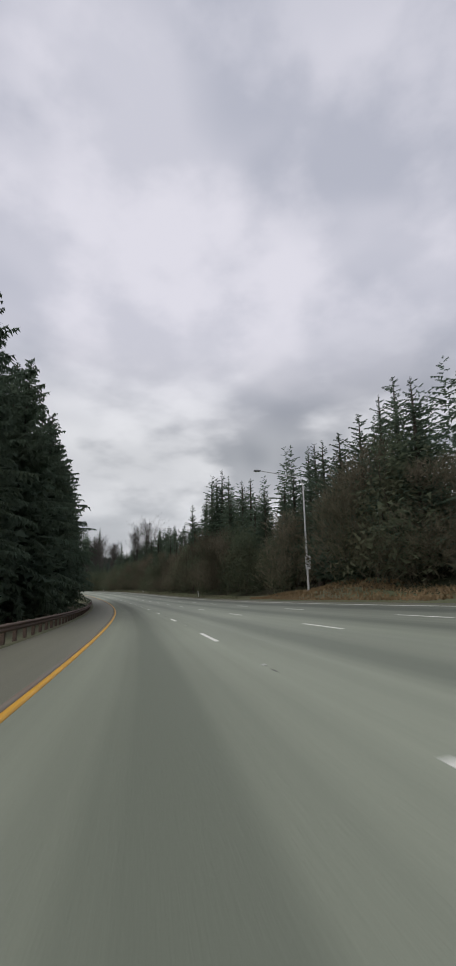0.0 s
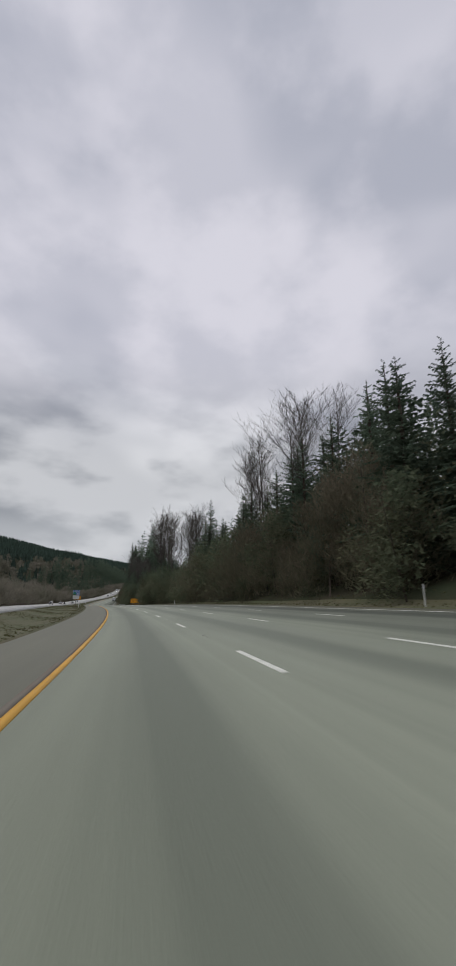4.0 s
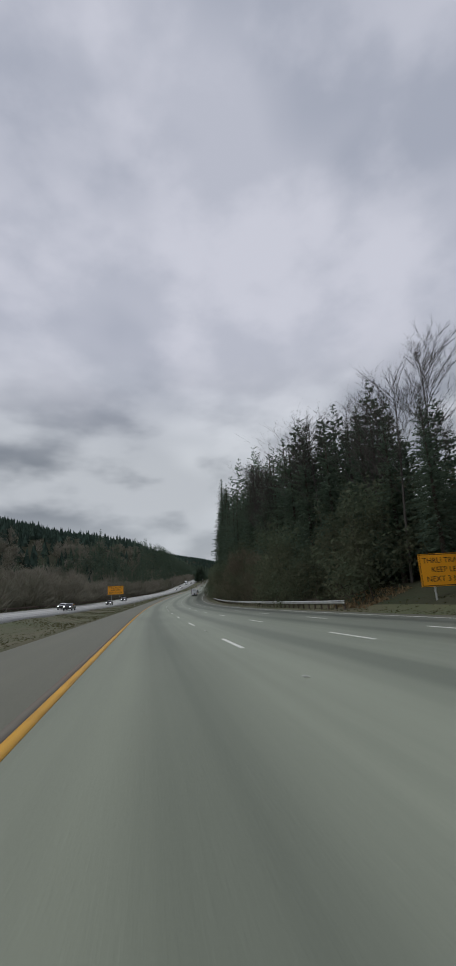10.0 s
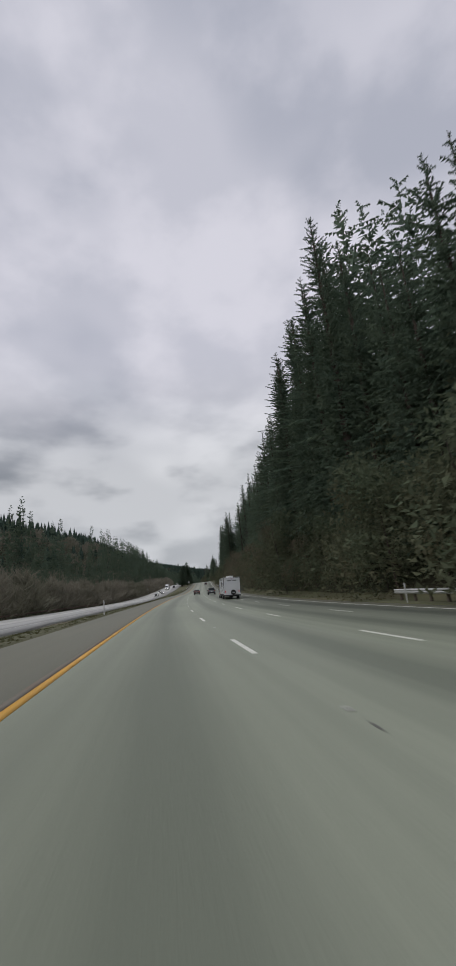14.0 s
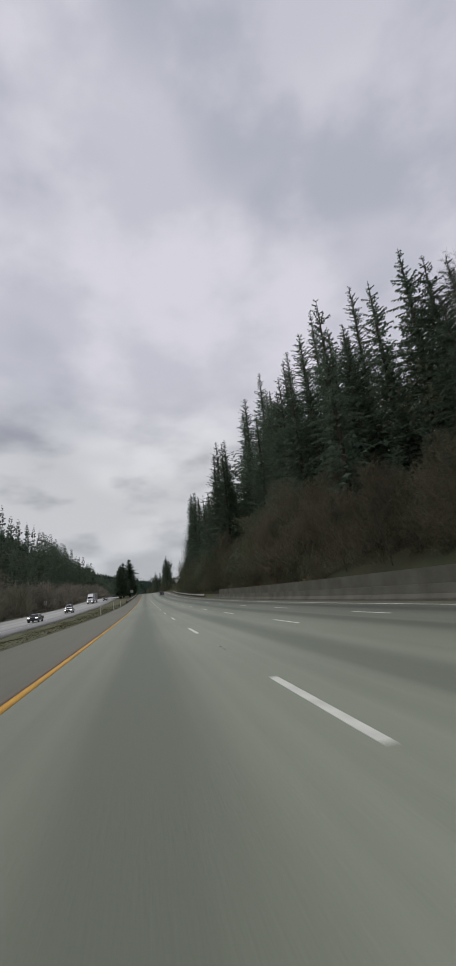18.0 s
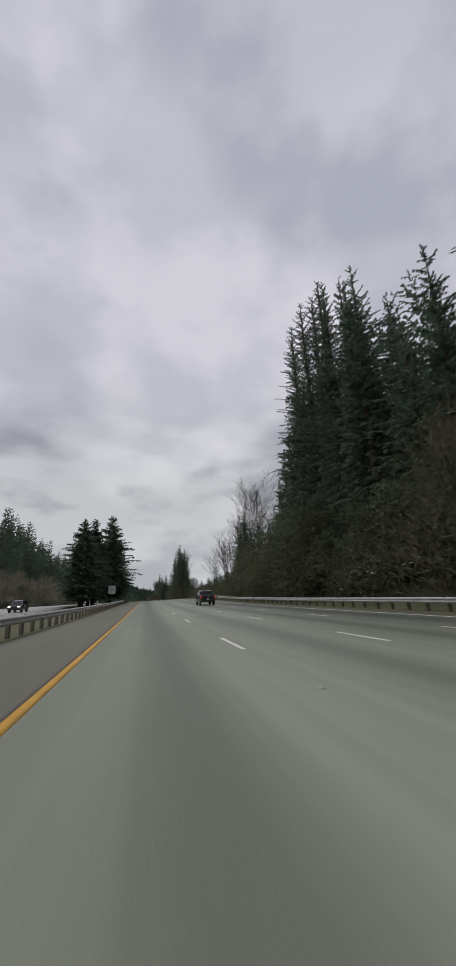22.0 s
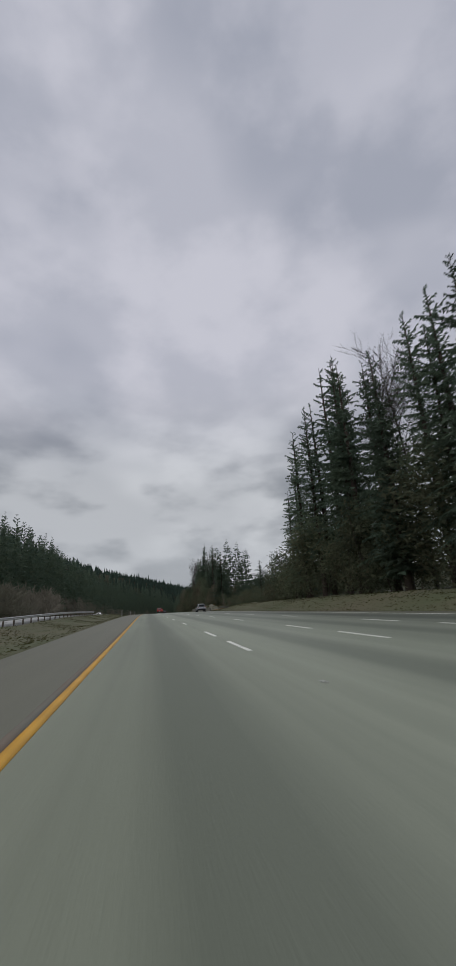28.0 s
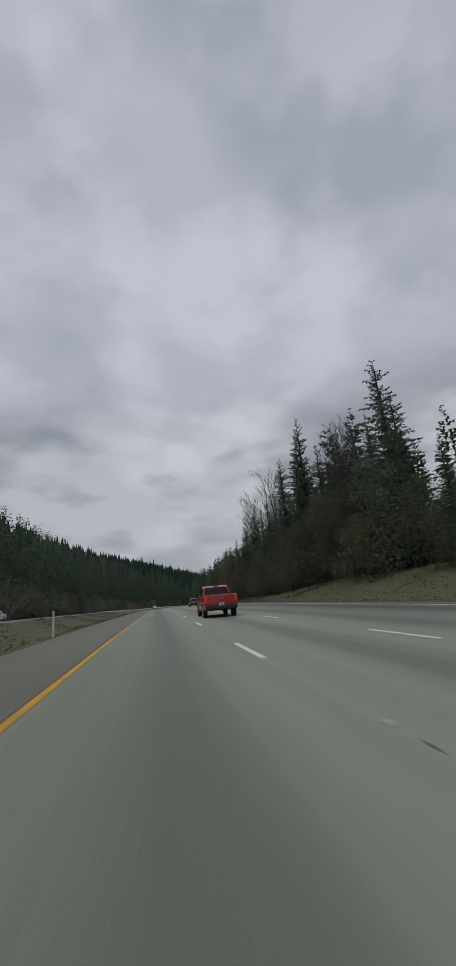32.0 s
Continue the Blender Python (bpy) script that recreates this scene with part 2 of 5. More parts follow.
M_CONCRETE_ROAD = lane_material("worn_concrete_road", (0.235, 0.256, 0.196), (0.13, 0.146, 0.111), True)
M_SHOULDER = lane_material("shoulder_asphalt", (0.126, 0.126, 0.089), (0.09, 0.09, 0.064), False)
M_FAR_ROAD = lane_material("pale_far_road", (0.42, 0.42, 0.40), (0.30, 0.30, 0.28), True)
M_GRASS_GROUND = material("winter_grass_ground", (0.068, 0.08, 0.034), 0.95, vary=0.3, scale=0.12, fine=4.0,
                          second=(0.096, 0.087, 0.048), bump=0.5)
M_LITTER = material("forest_floor_litter", (0.05, 0.044, 0.03), 1.0, vary=0.4, scale=0.15, fine=3.0, second=(0.04, 0.05, 0.028), bump=0.6, spec=0.1)
M_GRASS = material("winter_grass_blades", (0.085, 0.092, 0.044), 0.95, vary=0.15, scale=0.3, fine=9.0, second=(0.1, 0.094, 0.05),
                   per_island=0.14, spec=0.0, leafy=0.55)
M_DRY_GRASS = material("dry_grass_blades", (0.22, 0.155, 0.085), 0.9, vary=0.2, scale=0.3, fine=9.0, per_island=0.2, spec=0.2)
M_YELLOW = material("worn_yellow_paint", (0.56, 0.30, 0.022), 0.6, vary=0.25, scale=1.2, fine=30.0)
M_YELLOW_FADED = material("faded_yellow_paint", (0.42, 0.29, 0.07), 0.7, vary=0.5, scale=1.5, fine=12.0, second=(0.2, 0.19, 0.13))
M_WHITE_LINE = material("worn_white_paint", (0.70, 0.71, 0.64), 0.6, vary=0.3, scale=2.5, fine=35.0)
M_DARK_PATCH = material("fresh_asphalt_patch", (0.078, 0.08, 0.066), 0.8, vary=0.3, scale=3.0, fine=60.0)
M_SEAM = material("dark_joint_sealant", (0.15, 0.157, 0.125), 0.8, vary=0.5, scale=0.4, fine=12.0)
M_EDGE_DIRT = material("rusty_edge_dirt", (0.15, 0.115, 0.085), 0.9, vary=0.4, scale=0.7, fine=14.0, second=(0.13, 0.128, 0.105))
M_SCAR = material("dark_scar", (0.12, 0.12, 0.11), 0.8)
M_STUD = material("road_stud_plastic", (0.42, 0.42, 0.39), 0.4)
M_BARK = material("fir_bark", (0.075, 0.058, 0.045), 0.95, vary=0.4, scale=0.8, fine=6.0, bump=0.8)
M_PALE_BARK = material("alder_bark", (0.07, 0.062, 0.054), 0.9, vary=0.4, scale=0.7, fine=5.0, second=(0.05, 0.045, 0.04), per_object=0.2)
M_NEEDLES = material("fir_needles", (0.098, 0.137, 0.103), 0.95, vary=0.2, scale=0.25, fine=2.5, second=(0.104, 0.131, 0.088),
                     per_object=0.25, per_island=0.14, spec=0.06, leafy=0.55)
M_LEAVES_DARK = material("dark_ivy_leaves", (0.105, 0.135, 0.087), 0.95, vary=0.2, scale=0.2, fine=2.5, second=(0.125, 0.118, 0.074),
                         per_object=0.25, per_island=0.18, spec=0.08, leafy=0.55)
M_TWIGS_BROWN = material("brown_brush_twigs", (0.15, 0.132, 0.096), 0.95, vary=0.2, scale=0.2, fine=2.5, second=(0.115, 0.114, 0.075),
                         per_object=0.25, per_island=0.25, spec=0.06, leafy=0.5)
M_FAR_NEEDLES = material("far_fir_needles", (0.055, 0.082, 0.066), 1.0, vary=0.3, scale=0.01, fine=0.2, per_island=0.3, spec=0.0)
M_FAR_BRUSH = material("far_bare_brush", (0.255, 0.232, 0.19), 1.0, vary=0.25, scale=0.015, fine=0.2, second=(0.17, 0.17, 0.125), per_island=0.2, spec=0.0, leafy=0.35)
# forest colour shifted to blue to stand in for distance haze
M_HAZE_HILL = material("distant_blue_hills", (0.11, 0.145, 0.19), 1.0, vary=0.25, scale=0.004, fine=0.03, spec=0.0)
M_RUST = material("weathered_brown_steel", (0.13, 0.09, 0.068), 0.8, 0.2, vary=0.4, scale=1.5, fine=25.0)
M_GALV = material("galvanized_steel", (0.58, 0.59, 0.58), 0.5, 0.3, vary=0.25, scale=1.2, fine=25.0)
M_POST_WOOD = material("weathered_post_wood", (0.14, 0.115, 0.09), 0.9, vary=0.4, scale=2.0, fine=20.0)
M_BARRIER = material("grey_cast_concrete", (0.135, 0.133, 0.108), 0.9, vary=0.35, scale=0.5, fine=14.0, bump=0.4, spec=0.2)
M_GRAVEL = material("pale_gravel_dirt", (0.135, 0.125, 0.095), 0.95, vary=0.35, scale=0.8, fine=18.0, second=(0.085, 0.088, 0.055), bump=0.8)
M_ORANGE = material("orange_sign_sheet", (0.80, 0.34, 0.012), 0.5, vary=0.1, scale=1.0, fine=30.0)
M_BLACK = material("black_paint", (0.012, 0.012, 0.012), 0.5)
M_SIGN_WHITE = material("white_sign_sheet", (0.52, 0.53, 0.52), 0.5, vary=0.1)
M_SIGN_BLUE = material("blue_sign_sheet", (0.015, 0.085, 0.38), 0.45, vary=0.1)
M_SIGN_TEAL = material("teal_picture", (0.03, 0.22, 0.20), 0.5, vary=0.3, scale=4.0)
M_SIGN_GREEN = material("picture_green", (0.07, 0.16, 0.04), 0.5, vary=0.3, scale=4.0)
M_TYRE = material("tyre_rubber", (0.02, 0.02, 0.02), 0.85, vary=0.2)
M_RIM = material("alloy_rim", (0.42, 0.43, 0.45), 0.35, 0.8, vary=0.1)
M_CHROME = material("bright_chrome", (0.6, 0.6, 0.6), 0.18, 1.0, vary=0.05)
M_TRIM = material("black_trim_plastic", (0.02, 0.02, 0.022), 0.6, vary=0.2)
M_GLASS_DARK = material("tinted_car_glass", (0.012, 0.014, 0.015), 0.1, 0.0, vary=0.1, spec=0.3)
M_CURTAIN = material("pale_curtain", (0.35, 0.36, 0.36), 0.8, vary=0.3)
M_PLATE = material("number_plate_white", (0.62, 0.63, 0.66), 0.4)
M_HEADLAMP = material("headlamp_glass", (0.8, 0.8, 0.75), 0.1, vary=0.02)


def lamp_material(name, rgb, power):
    m = bpy.data.materials.new(name)
    m.use_nodes = True
    b = m.node_tree.nodes["Principled BSDF"]
    b.inputs["Base Color"].default_value = (*rgb, 1)
    b.inputs["Emission Color"].default_value = (*rgb, 1)
    b.inputs["Emission Strength"].default_value = power
    b.inputs["Roughness"].default_value = 0.3
    return m


M_TAIL = lamp_material("lit_tail_lamp", (0.45, 0.02, 0.018), 0.38)
M_TAIL_DIM = lamp_material("red_tail_lens", (0.2, 0.015, 0.015), 0.03)
M_AMBER = lamp_material("amber_marker_lamp", (0.9, 0.32, 0.05), 0.8)
M_HEAD_LIT = lamp_material("lit_headlamp", (0.95, 0.95, 0.9), 1.6)


def paint(name, rgb, rough=0.25):
    m = material(name, rgb, rough, 0.0, vary=0.08, scale=1.5, fine=60.0)
    m.node_tree.nodes["Principled BSDF"].inputs["Coat Weight"].default_value = 0.6
    return m


M_PAINT_WHITE = paint("white_car_paint", (0.66, 0.67, 0.68))
M_PAINT_BLACK = paint("black_blue_car_paint", (0.012, 0.015, 0.02))
M_PAINT_RED = paint("red_car_paint", (0.32, 0.022, 0.016))
M_PAINT_SILVER = paint("silver_car_paint", (0.42, 0.44, 0.46))
M_PAINT_GREY = paint("grey_car_paint", (0.12, 0.125, 0.13))
M_PAINT_BROWN = paint("brown_car_paint", (0.13, 0.06, 0.045))
M_TRAILER = material("pale_trailer_fibreglass", (0.60, 0.62, 0.64), 0.4, vary=0.07, scale=0.8)
M_TRAILER_GREY = material("grey_trailer_decal", (0.16, 0.17, 0.18), 0.4)
M_TRAILER_SILVER = material("silver_trailer_decal", (0.36, 0.38, 0.40), 0.35)
M_TRAILER_BLUE = material("blue_trailer_decal", (0.02, 0.05, 0.32), 0.4)


# ---- building helpers ----
def part(name, bm, mat, parent=None, label="", m=None):
    """Links a bmesh as one mesh object under a thing or a part."""
    me = bpy.data.meshes.new(name)
    bm.to_mesh(me)
    bm.free()
    me.materials.append(mat)
    ob = new(name, me)
    if parent is not None:
        ob.parent = parent
    if m is not None:
        ob.matrix_basis = m
    if label:
        ob["label"] = label
    return ob


def shared(name, me, parent, m=None):
    ob = new(name, me)
    ob.parent = parent
    if m is not None:
        ob.matrix_basis = m
    return ob


def box(size, at=(0, 0, 0), bevel=0.0, bm=None, turn=None):
    bm = bm or bmesh.new()
    m = Matrix.Translation(at) @ (turn or Matrix()) @ Matrix.Diagonal((*size, 1))
    made = bmesh.ops.create_cube(bm, size=1.0, matrix=m)
    if bevel:
        edges = {e for v in made["verts"] for e in v.link_edges}
        bmesh.ops.bevel(bm, geom=list(edges), offset=bevel, segments=2, affect="EDGES", profile=0.5)
    return bm


def rod(p, q, r0, r1=None, sides=8, bm=None):
    bm = bm or bmesh.new()
    p, q = Vector(p), Vector(q)
    d = q - p
    m = Matrix.Translation((p + q) / 2) @ d.to_track_quat("Z", "Y").to_matrix().to_4x4()
    bmesh.ops.create_cone(bm, cap_ends=True, segments=sides, radius1=r0, radius2=r0 if r1 is None else r1, depth=d.length, matrix=m)
    return bm


def mesh_of(name, verts, faces, mat, uv=None):
    """A mesh from numpy arrays; faces all with the same number of corners."""
    me = bpy.data.meshes.new(name)
    verts, faces = np.asarray(verts, float), np.asarray(faces, int)
    me.vertices.add(len(verts))
    me.vertices.foreach_set("co", verts.ravel())
    k = faces.shape[1]
    me.loops.add(faces.size)
    me.loops.foreach_set("vertex_index", faces.ravel())
    me.polygons.add(len(faces))
    me.polygons.foreach_set("loop_start", np.arange(len(faces)) * k)
    if uv is not None:
        me.uv_layers.new(name="UVMap").data.foreach_set("uv", np.asarray(uv, float)[faces.ravel()].ravel())
    me.update()
    me.validate()
    me.materials.append(mat)
    return me


def ribbon(name, lats, zs, s0, s1, ds, mat, parent=None):
    """A strip swept along the road; lats and zs: its cross-section, numbers or functions of the distance."""
    s = np.linspace(s0, s1, max(2, int(round((s1 - s0) / ds)) + 1))
    k = len(lats)
    val = lambda f: f(s) if callable(f) else np.full_like(s, f)
    cols = [spots(s, val(a), val(z)) for a, z in zip(lats, zs)]
    verts = np.stack(cols, 1).reshape(-1, 3)
    uv = np.stack([np.stack([val(a), s], -1) for a in lats], 1).reshape(-1, 2)
    i = (np.arange(len(s) - 1)[:, None] * k + np.arange(k - 1)[None]).ravel()
    faces = np.stack([i, i + 1, i + k + 1, i + k], -1)
    ob = new(name, mesh_of(name, verts, faces, mat, uv))
    ob.parent = parent
    return ob


def thing(name, label, category, group="", m=None, kind=""):
    ob = new(name)
    ob.empty_display_size = 0.3
    if m is not None:
        ob.matrix_basis = m
    return tagged(ob, label, category, group, kind)

# ---- ground, roads ----
LANE = 3.66
FAR_ROAD = (-28.0, -13.5)


def smooth(x, a, b):
    t = np.clip((x - a) / (b - a), 0.0, 1.0)
    return t * t * (3 - 2 * t)


def far_road_z(s):
    return np.interp(s, [-400, 160, 240, 300, 340, 410, 470, 510, 545, 640, 744, 790, 850, 905, 1000, 1075, 1110, 1215, 3000],
                     [0.3, 0.7, 0.25, 0.0, 0.1, 0.0, -0.5, -1.0, -1.3, -1.15, -0.95, -0.75, -0.4, 0.0, 0.3, 0.3, 0.6, 0.8, 0.6])


def slope_right(s):
    return np.interp(s, [-400, 60, 200, 330, 480, 560, 660, 700, 790, 830, 900, 930, 1110, 1200, 1400, 3000],
                     [0.12, 0.15, 0.3, 0.32, 0.35, 0.42, 0.55, 0.62, 0.6, 0.35, 0.12, 0.02, 0.02, 0.12, 0.15, 0.15])


def terrain(s, lat):
    """Height of the ground over the road's edge line."""
    s, lat = np.asarray(s, float), np.asarray(lat, float)
    under = -0.22
    u = np.maximum(lat - 20.0, 0.0)
    right = np.minimum(u, 45.0) * slope_right(s) + np.maximum(u - 45.0, 0.0) * 0.08
    berm = smooth(s, 915, 950) * (1 - smooth(s, 1115, 1160)) * smooth(lat, 16.8, 22.5) * np.interp(s, [900, 1040, 1080], [0.7, 0.8, 1.25])
    bank = smooth(s, 28, 36) * (1 - smooth(s, 40, 52)) * smooth(lat, 18.5, 21) * 0.8 + smooth(s, 392, 404) * (1 - smooth(s, 412, 432)) * 0.0
    right = right + 1.6 * smooth(s, 1150, 1185) * (1 - smooth(s, 1215, 1260)) * smooth(lat, 17.5, 26)
    right = right + berm + bank + 0.15 * np.sin(s * 0.21 + lat) * smooth(lat, 19, 24)
    v = -lat
    median = -0.35 * np.sin(np.clip((v - 3.3) / 10.0, 0, 1) * math.pi) + far_road_z(s) * smooth(v, 5.0, 12.5)
    beyond = far_road_z(s) - 0.05 + smooth(v, 30, 60) * 1.0
    rise = np.interp(s, [-400, 100, 300, 605, 700, 926, 1200, 1500, 1800, 3000], [8, 20, 36, 42, 48, 55, 60, 68, 74, 80])
    hill = smooth(v, 52, 130) * rise + smooth(v, 130, 400) * 48.0 + smooth(v, 34, 64) * np.interp(s, [1230, 1340, 1500], [0, 2, 4])
    left = np.where(v < 12.6, median, np.where(v < 29.0, far_road_z(s) - 0.25, beyond)) + hill
    left = left + 0.06 * np.sin(s * 0.37 + lat * 0.9) * smooth(v, 3.4, 5.0)
    out = np.where(lat > 16.4, right - 0.03, np.where(lat < -3.15, left - 0.03, under))
    return out


def ground_at(s, lat):
    return float(terrain(s, lat))


cross = [-1500, -900, -600, -450, -350, -290, -240, -200, -160, -130, -100, -80, -65, -54, -46, -40, -35, -31, -29.1, -28.9, -13.0, -12.4,
         -11, -9.5, -8, -6.5, -5, -4, -3.3, -3.1, 16.3, 16.5, 17.4, 18.5, 20, 21, 22.5, 24, 26, 28, 31, 35, 40, 46, 54, 65, 80, 110, 160,
         240, 400, 700, 1500]
s_rows = np.concatenate([np.arange(-400, -60, 20.0), np.arange(-60, 1400, 4.0), np.arange(1400, 3390, 20.0)])
gs, gl = np.meshgrid(s_rows, np.array(cross, float), indexing="ij")
gz = terrain(gs, gl)
verts = spots(gs.ravel(), gl.ravel(), gz.ravel())
k = len(cross)
i = (np.arange(len(s_rows) - 1)[:, None] * k + np.arange(k - 1)[None]).ravel()
ground_mesh = mesh_of("ground", verts, np.stack([i, i + 1, i + k + 1, i + k], -1), M_GRASS_GROUND)
ground_mesh.materials.append(M_LITTER)
col = np.array(cross, float)[i % k]
open_bank = (gs.ravel()[i] > 905) & (gs.ravel()[i] < 1330)
ground_mesh.polygons.foreach_set("material_index", ((col < -33) | (col > np.where(open_bank, 24.5, 20.5))).astype(np.int32))
ground = tagged(new("ground", ground_mesh),
                "winter grass and bare earth beside the freeway", "ground", kind="structure")

road = tagged(ribbon("road", [-0.12, -0.12, 14.75, 14.75], [-0.3, 0.0, 0.0, -0.3], -400, 3300, 4.0, M_CONCRETE_ROAD),
              "worn greenish grey concrete freeway lanes with pale wheel paths", "road", kind="structure")
tagged(ribbon("shoulder_left", [-3.2, -3.05, -0.125], [-0.3, -0.015, -0.003], -400, 3300, 4.0, M_SHOULDER),
       "dark asphalt shoulder along the median", "shoulder", kind="structure")
tagged(ribbon("shoulder_right", [14.755, 16.45, 16.6], [-0.003, -0.03, -0.3], -400, 3300, 4.0, M_SHOULDER),
       "asphalt shoulder along the outer lane", "shoulder", kind="structure")
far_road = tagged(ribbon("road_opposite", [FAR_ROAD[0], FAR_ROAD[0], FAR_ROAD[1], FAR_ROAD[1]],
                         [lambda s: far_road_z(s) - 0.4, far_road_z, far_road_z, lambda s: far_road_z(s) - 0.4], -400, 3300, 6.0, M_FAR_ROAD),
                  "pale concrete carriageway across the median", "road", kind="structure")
for s0, s1, paint_ in ((-400, 908, M_YELLOW), (908, 948, M_YELLOW_FADED), (948, 2200, M_YELLOW)):
    ribbon("yellow_line", [-0.05, -0.05, 0.1, 0.1], [-0.02, 0.006, 0.006, -0.02], s0, s1, 4.0, paint_, road)
ribbon("edge_dirt", [-0.2, -0.2, -0.052, -0.052], [-0.02, 0.003, 0.003, -0.02], -400, 1500, 4.0, M_EDGE_DIRT, road)
for s0, s1, lat in ((405, 470, LANE + 0.075),):
    ribbon("joint_seam", [lat, lat, lat + 0.03, lat + 0.03], [-0.02, 0.003, 0.003, -0.02], s0, s1, 4.0, M_SEAM, road)
ribbon("edge_line", [14.5, 14.5, 14.63, 14.63], [-0.02, 0.005, 0.005, -0.02], -400, 2200, 4.0, M_WHITE_LINE, road)
for lat in (FAR_ROAD[0] + 1.6, FAR_ROAD[1] - 2.3):
    ribbon("edge_line", [lat, lat + 0.14], [lambda s: far_road_z(s) + 0.006] * 2, -400, 2200, 6.0, M_WHITE_LINE, far_road)

# distant hills that close the view ahead, haze put into their blue colour
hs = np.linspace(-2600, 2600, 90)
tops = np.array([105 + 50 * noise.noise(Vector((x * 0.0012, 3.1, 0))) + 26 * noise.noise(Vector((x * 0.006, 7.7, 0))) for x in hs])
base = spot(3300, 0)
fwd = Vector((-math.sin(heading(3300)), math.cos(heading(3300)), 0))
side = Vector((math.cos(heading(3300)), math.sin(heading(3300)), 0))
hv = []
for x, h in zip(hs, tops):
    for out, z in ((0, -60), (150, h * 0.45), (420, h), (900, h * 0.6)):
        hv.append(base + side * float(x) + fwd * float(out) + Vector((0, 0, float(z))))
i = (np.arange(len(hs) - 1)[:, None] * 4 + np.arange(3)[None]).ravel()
tagged(new("backdrop", mesh_of("backdrop", [tuple(v) for v in hv], np.stack([i, i + 4, i + 5, i + 1], -1), M_HAZE_HILL)),
       "distant forested hills under low cloud, tinted blue for haze", "hills", kind="structure")

# ---- trees ----
def tri_mesh(name, tris, mat):
    v = np.asarray(tris, float).reshape(-1, 3)
    if name in ("trunk", "stem"):
        v, index = np.unique(np.round(v, 4), axis=0, return_inverse=True)
        return mesh_of(name, v, index.reshape(-1, 3), mat)
    return mesh_of(name, v, np.arange(len(v)).reshape(-1, 3), mat)


def fir_parts(seed, height=30.0, spread=4.6, bare=0.08, step=0.72, per=6, sprays=13, gaps=0.12, lean=0.0, core=1500, taper=0.78, fat=0.72):
    """A conifer's trunk and crown: drooping boughs in whorls, each a ragged fan of needle sprays, over a dense inner crown."""
    r = random.Random(seed)
    tris = []
    z = height * bare
    reach_at = lambda f: spread * ((1 - f) ** taper) * min(1.0, 0.55 + f * 3.0) + 0.2
    while z < height - 0.2:
        f = (z - height * bare) / (height * (1 - bare))
        n = per if f < 0.85 else max(3, per - 3)
        turn0 = r.uniform(0, 6.28)
        tier = r.uniform(0.6, 1.15)
        for b in range(n):
            if r.random() < gaps + 0.12 * f:
                continue
            a = turn0 + 6.283 * b / n + r.uniform(-0.4, 0.4)
            ln = reach_at(f) * tier * r.uniform(0.55, 1.12)
            rise, sag = r.uniform(0.0, 0.25) + 0.55 * f, r.uniform(0.2, 0.42) * (1 - 0.8 * f)
            ca, sa = math.cos(a), math.sin(a)
            zz = z + r.uniform(-0.3, 0.3)

            def at(u, w, dz=0.0):
                d = ln * u
                return (ca * d - sa * w + lean * z, sa * d + ca * w, zz + ln * (rise * u - sag * u * u * 1.4) + dz)

            wide = min(0.6, 0.34 * ln ** 0.7 + 0.1) * fat
            ns = sprays if sprays < 4 else max(4, int(sprays * ln / 3.0))
            for j in range(ns):
                u = (j + 0.9) / ns
                w = wide * (1.15 - 0.8 * u) * r.uniform(0.6, 1.4)
                du = 0.85 / ns
                for sgn in (-1, 1):
                    tris += [at(u - du * 0.7, 0), at(u + du * 0.3, 0), at(min(1.08, u + du * r.uniform(0.3, 1.5)), sgn * w, -0.3 * w - r.uniform(0, 0.25))]
                tris += [at(u - du * 0.8, r.uniform(-0.1, 0.1)), at(u + du * 0.4, 0), at(u + r.uniform(-0.1, 0.08), r.uniform(-0.3, 0.3) * wide, -r.uniform(0.7, 1.9) * wide * (1.1 - 0.6 * u))]
            tris += [at(0.86, -0.07), at(0.86, 0.07), at(1.1, 0, 0.03)]
        z += step * r.uniform(0.75, 1.25) * (1.0 - 0.35 * f) * height / 30.0
    for _ in range(core):
        f = r.random() ** 1.3 * 0.66
        zc = height * (bare + (1 - bare) * f)
        d = reach_at(f) * 0.6 * math.sqrt(r.random())
        a = r.uniform(0, 6.28)
        p = Vector((d * math.cos(a) + lean * zc, d * math.sin(a), zc))
        size = (0.3 + 0.4 * (1 - f)) * r.uniform(0.6, 1.2)
        q, w = [Vector((r.gauss(0, 1), r.gauss(0, 1), r.gauss(-0.4, 0.5))).normalized() * size for _ in range(2)]
        tris += [tuple(p), tuple(p + q), tuple(p + w)]
    trunk = []
    rings = 7
    for q in range(rings):
        f0, f1 = q / rings, (q + 1) / rings
        for c in range(7):
            a0, a1 = 6.2832 * c / 7, 6.2832 * (c + 1) / 7
            ring = lambda f, a: ((0.4 * (1 - f) ** 0.8 + 0.02) * math.cos(a) * height / 30 + lean * f * height,
                                 (0.4 * (1 - f) ** 0.8 + 0.02) * math.sin(a) * height / 30, f * height * 0.99 - (0.6 if f == 0 else 0))
            p0, p1, p2, p3 = ring(f0, a0), ring(f0, a1), ring(f1, a1), ring(f1, a0)
            trunk += [p0, p1, p2, p0, p2, p3]
    return trunk, tris


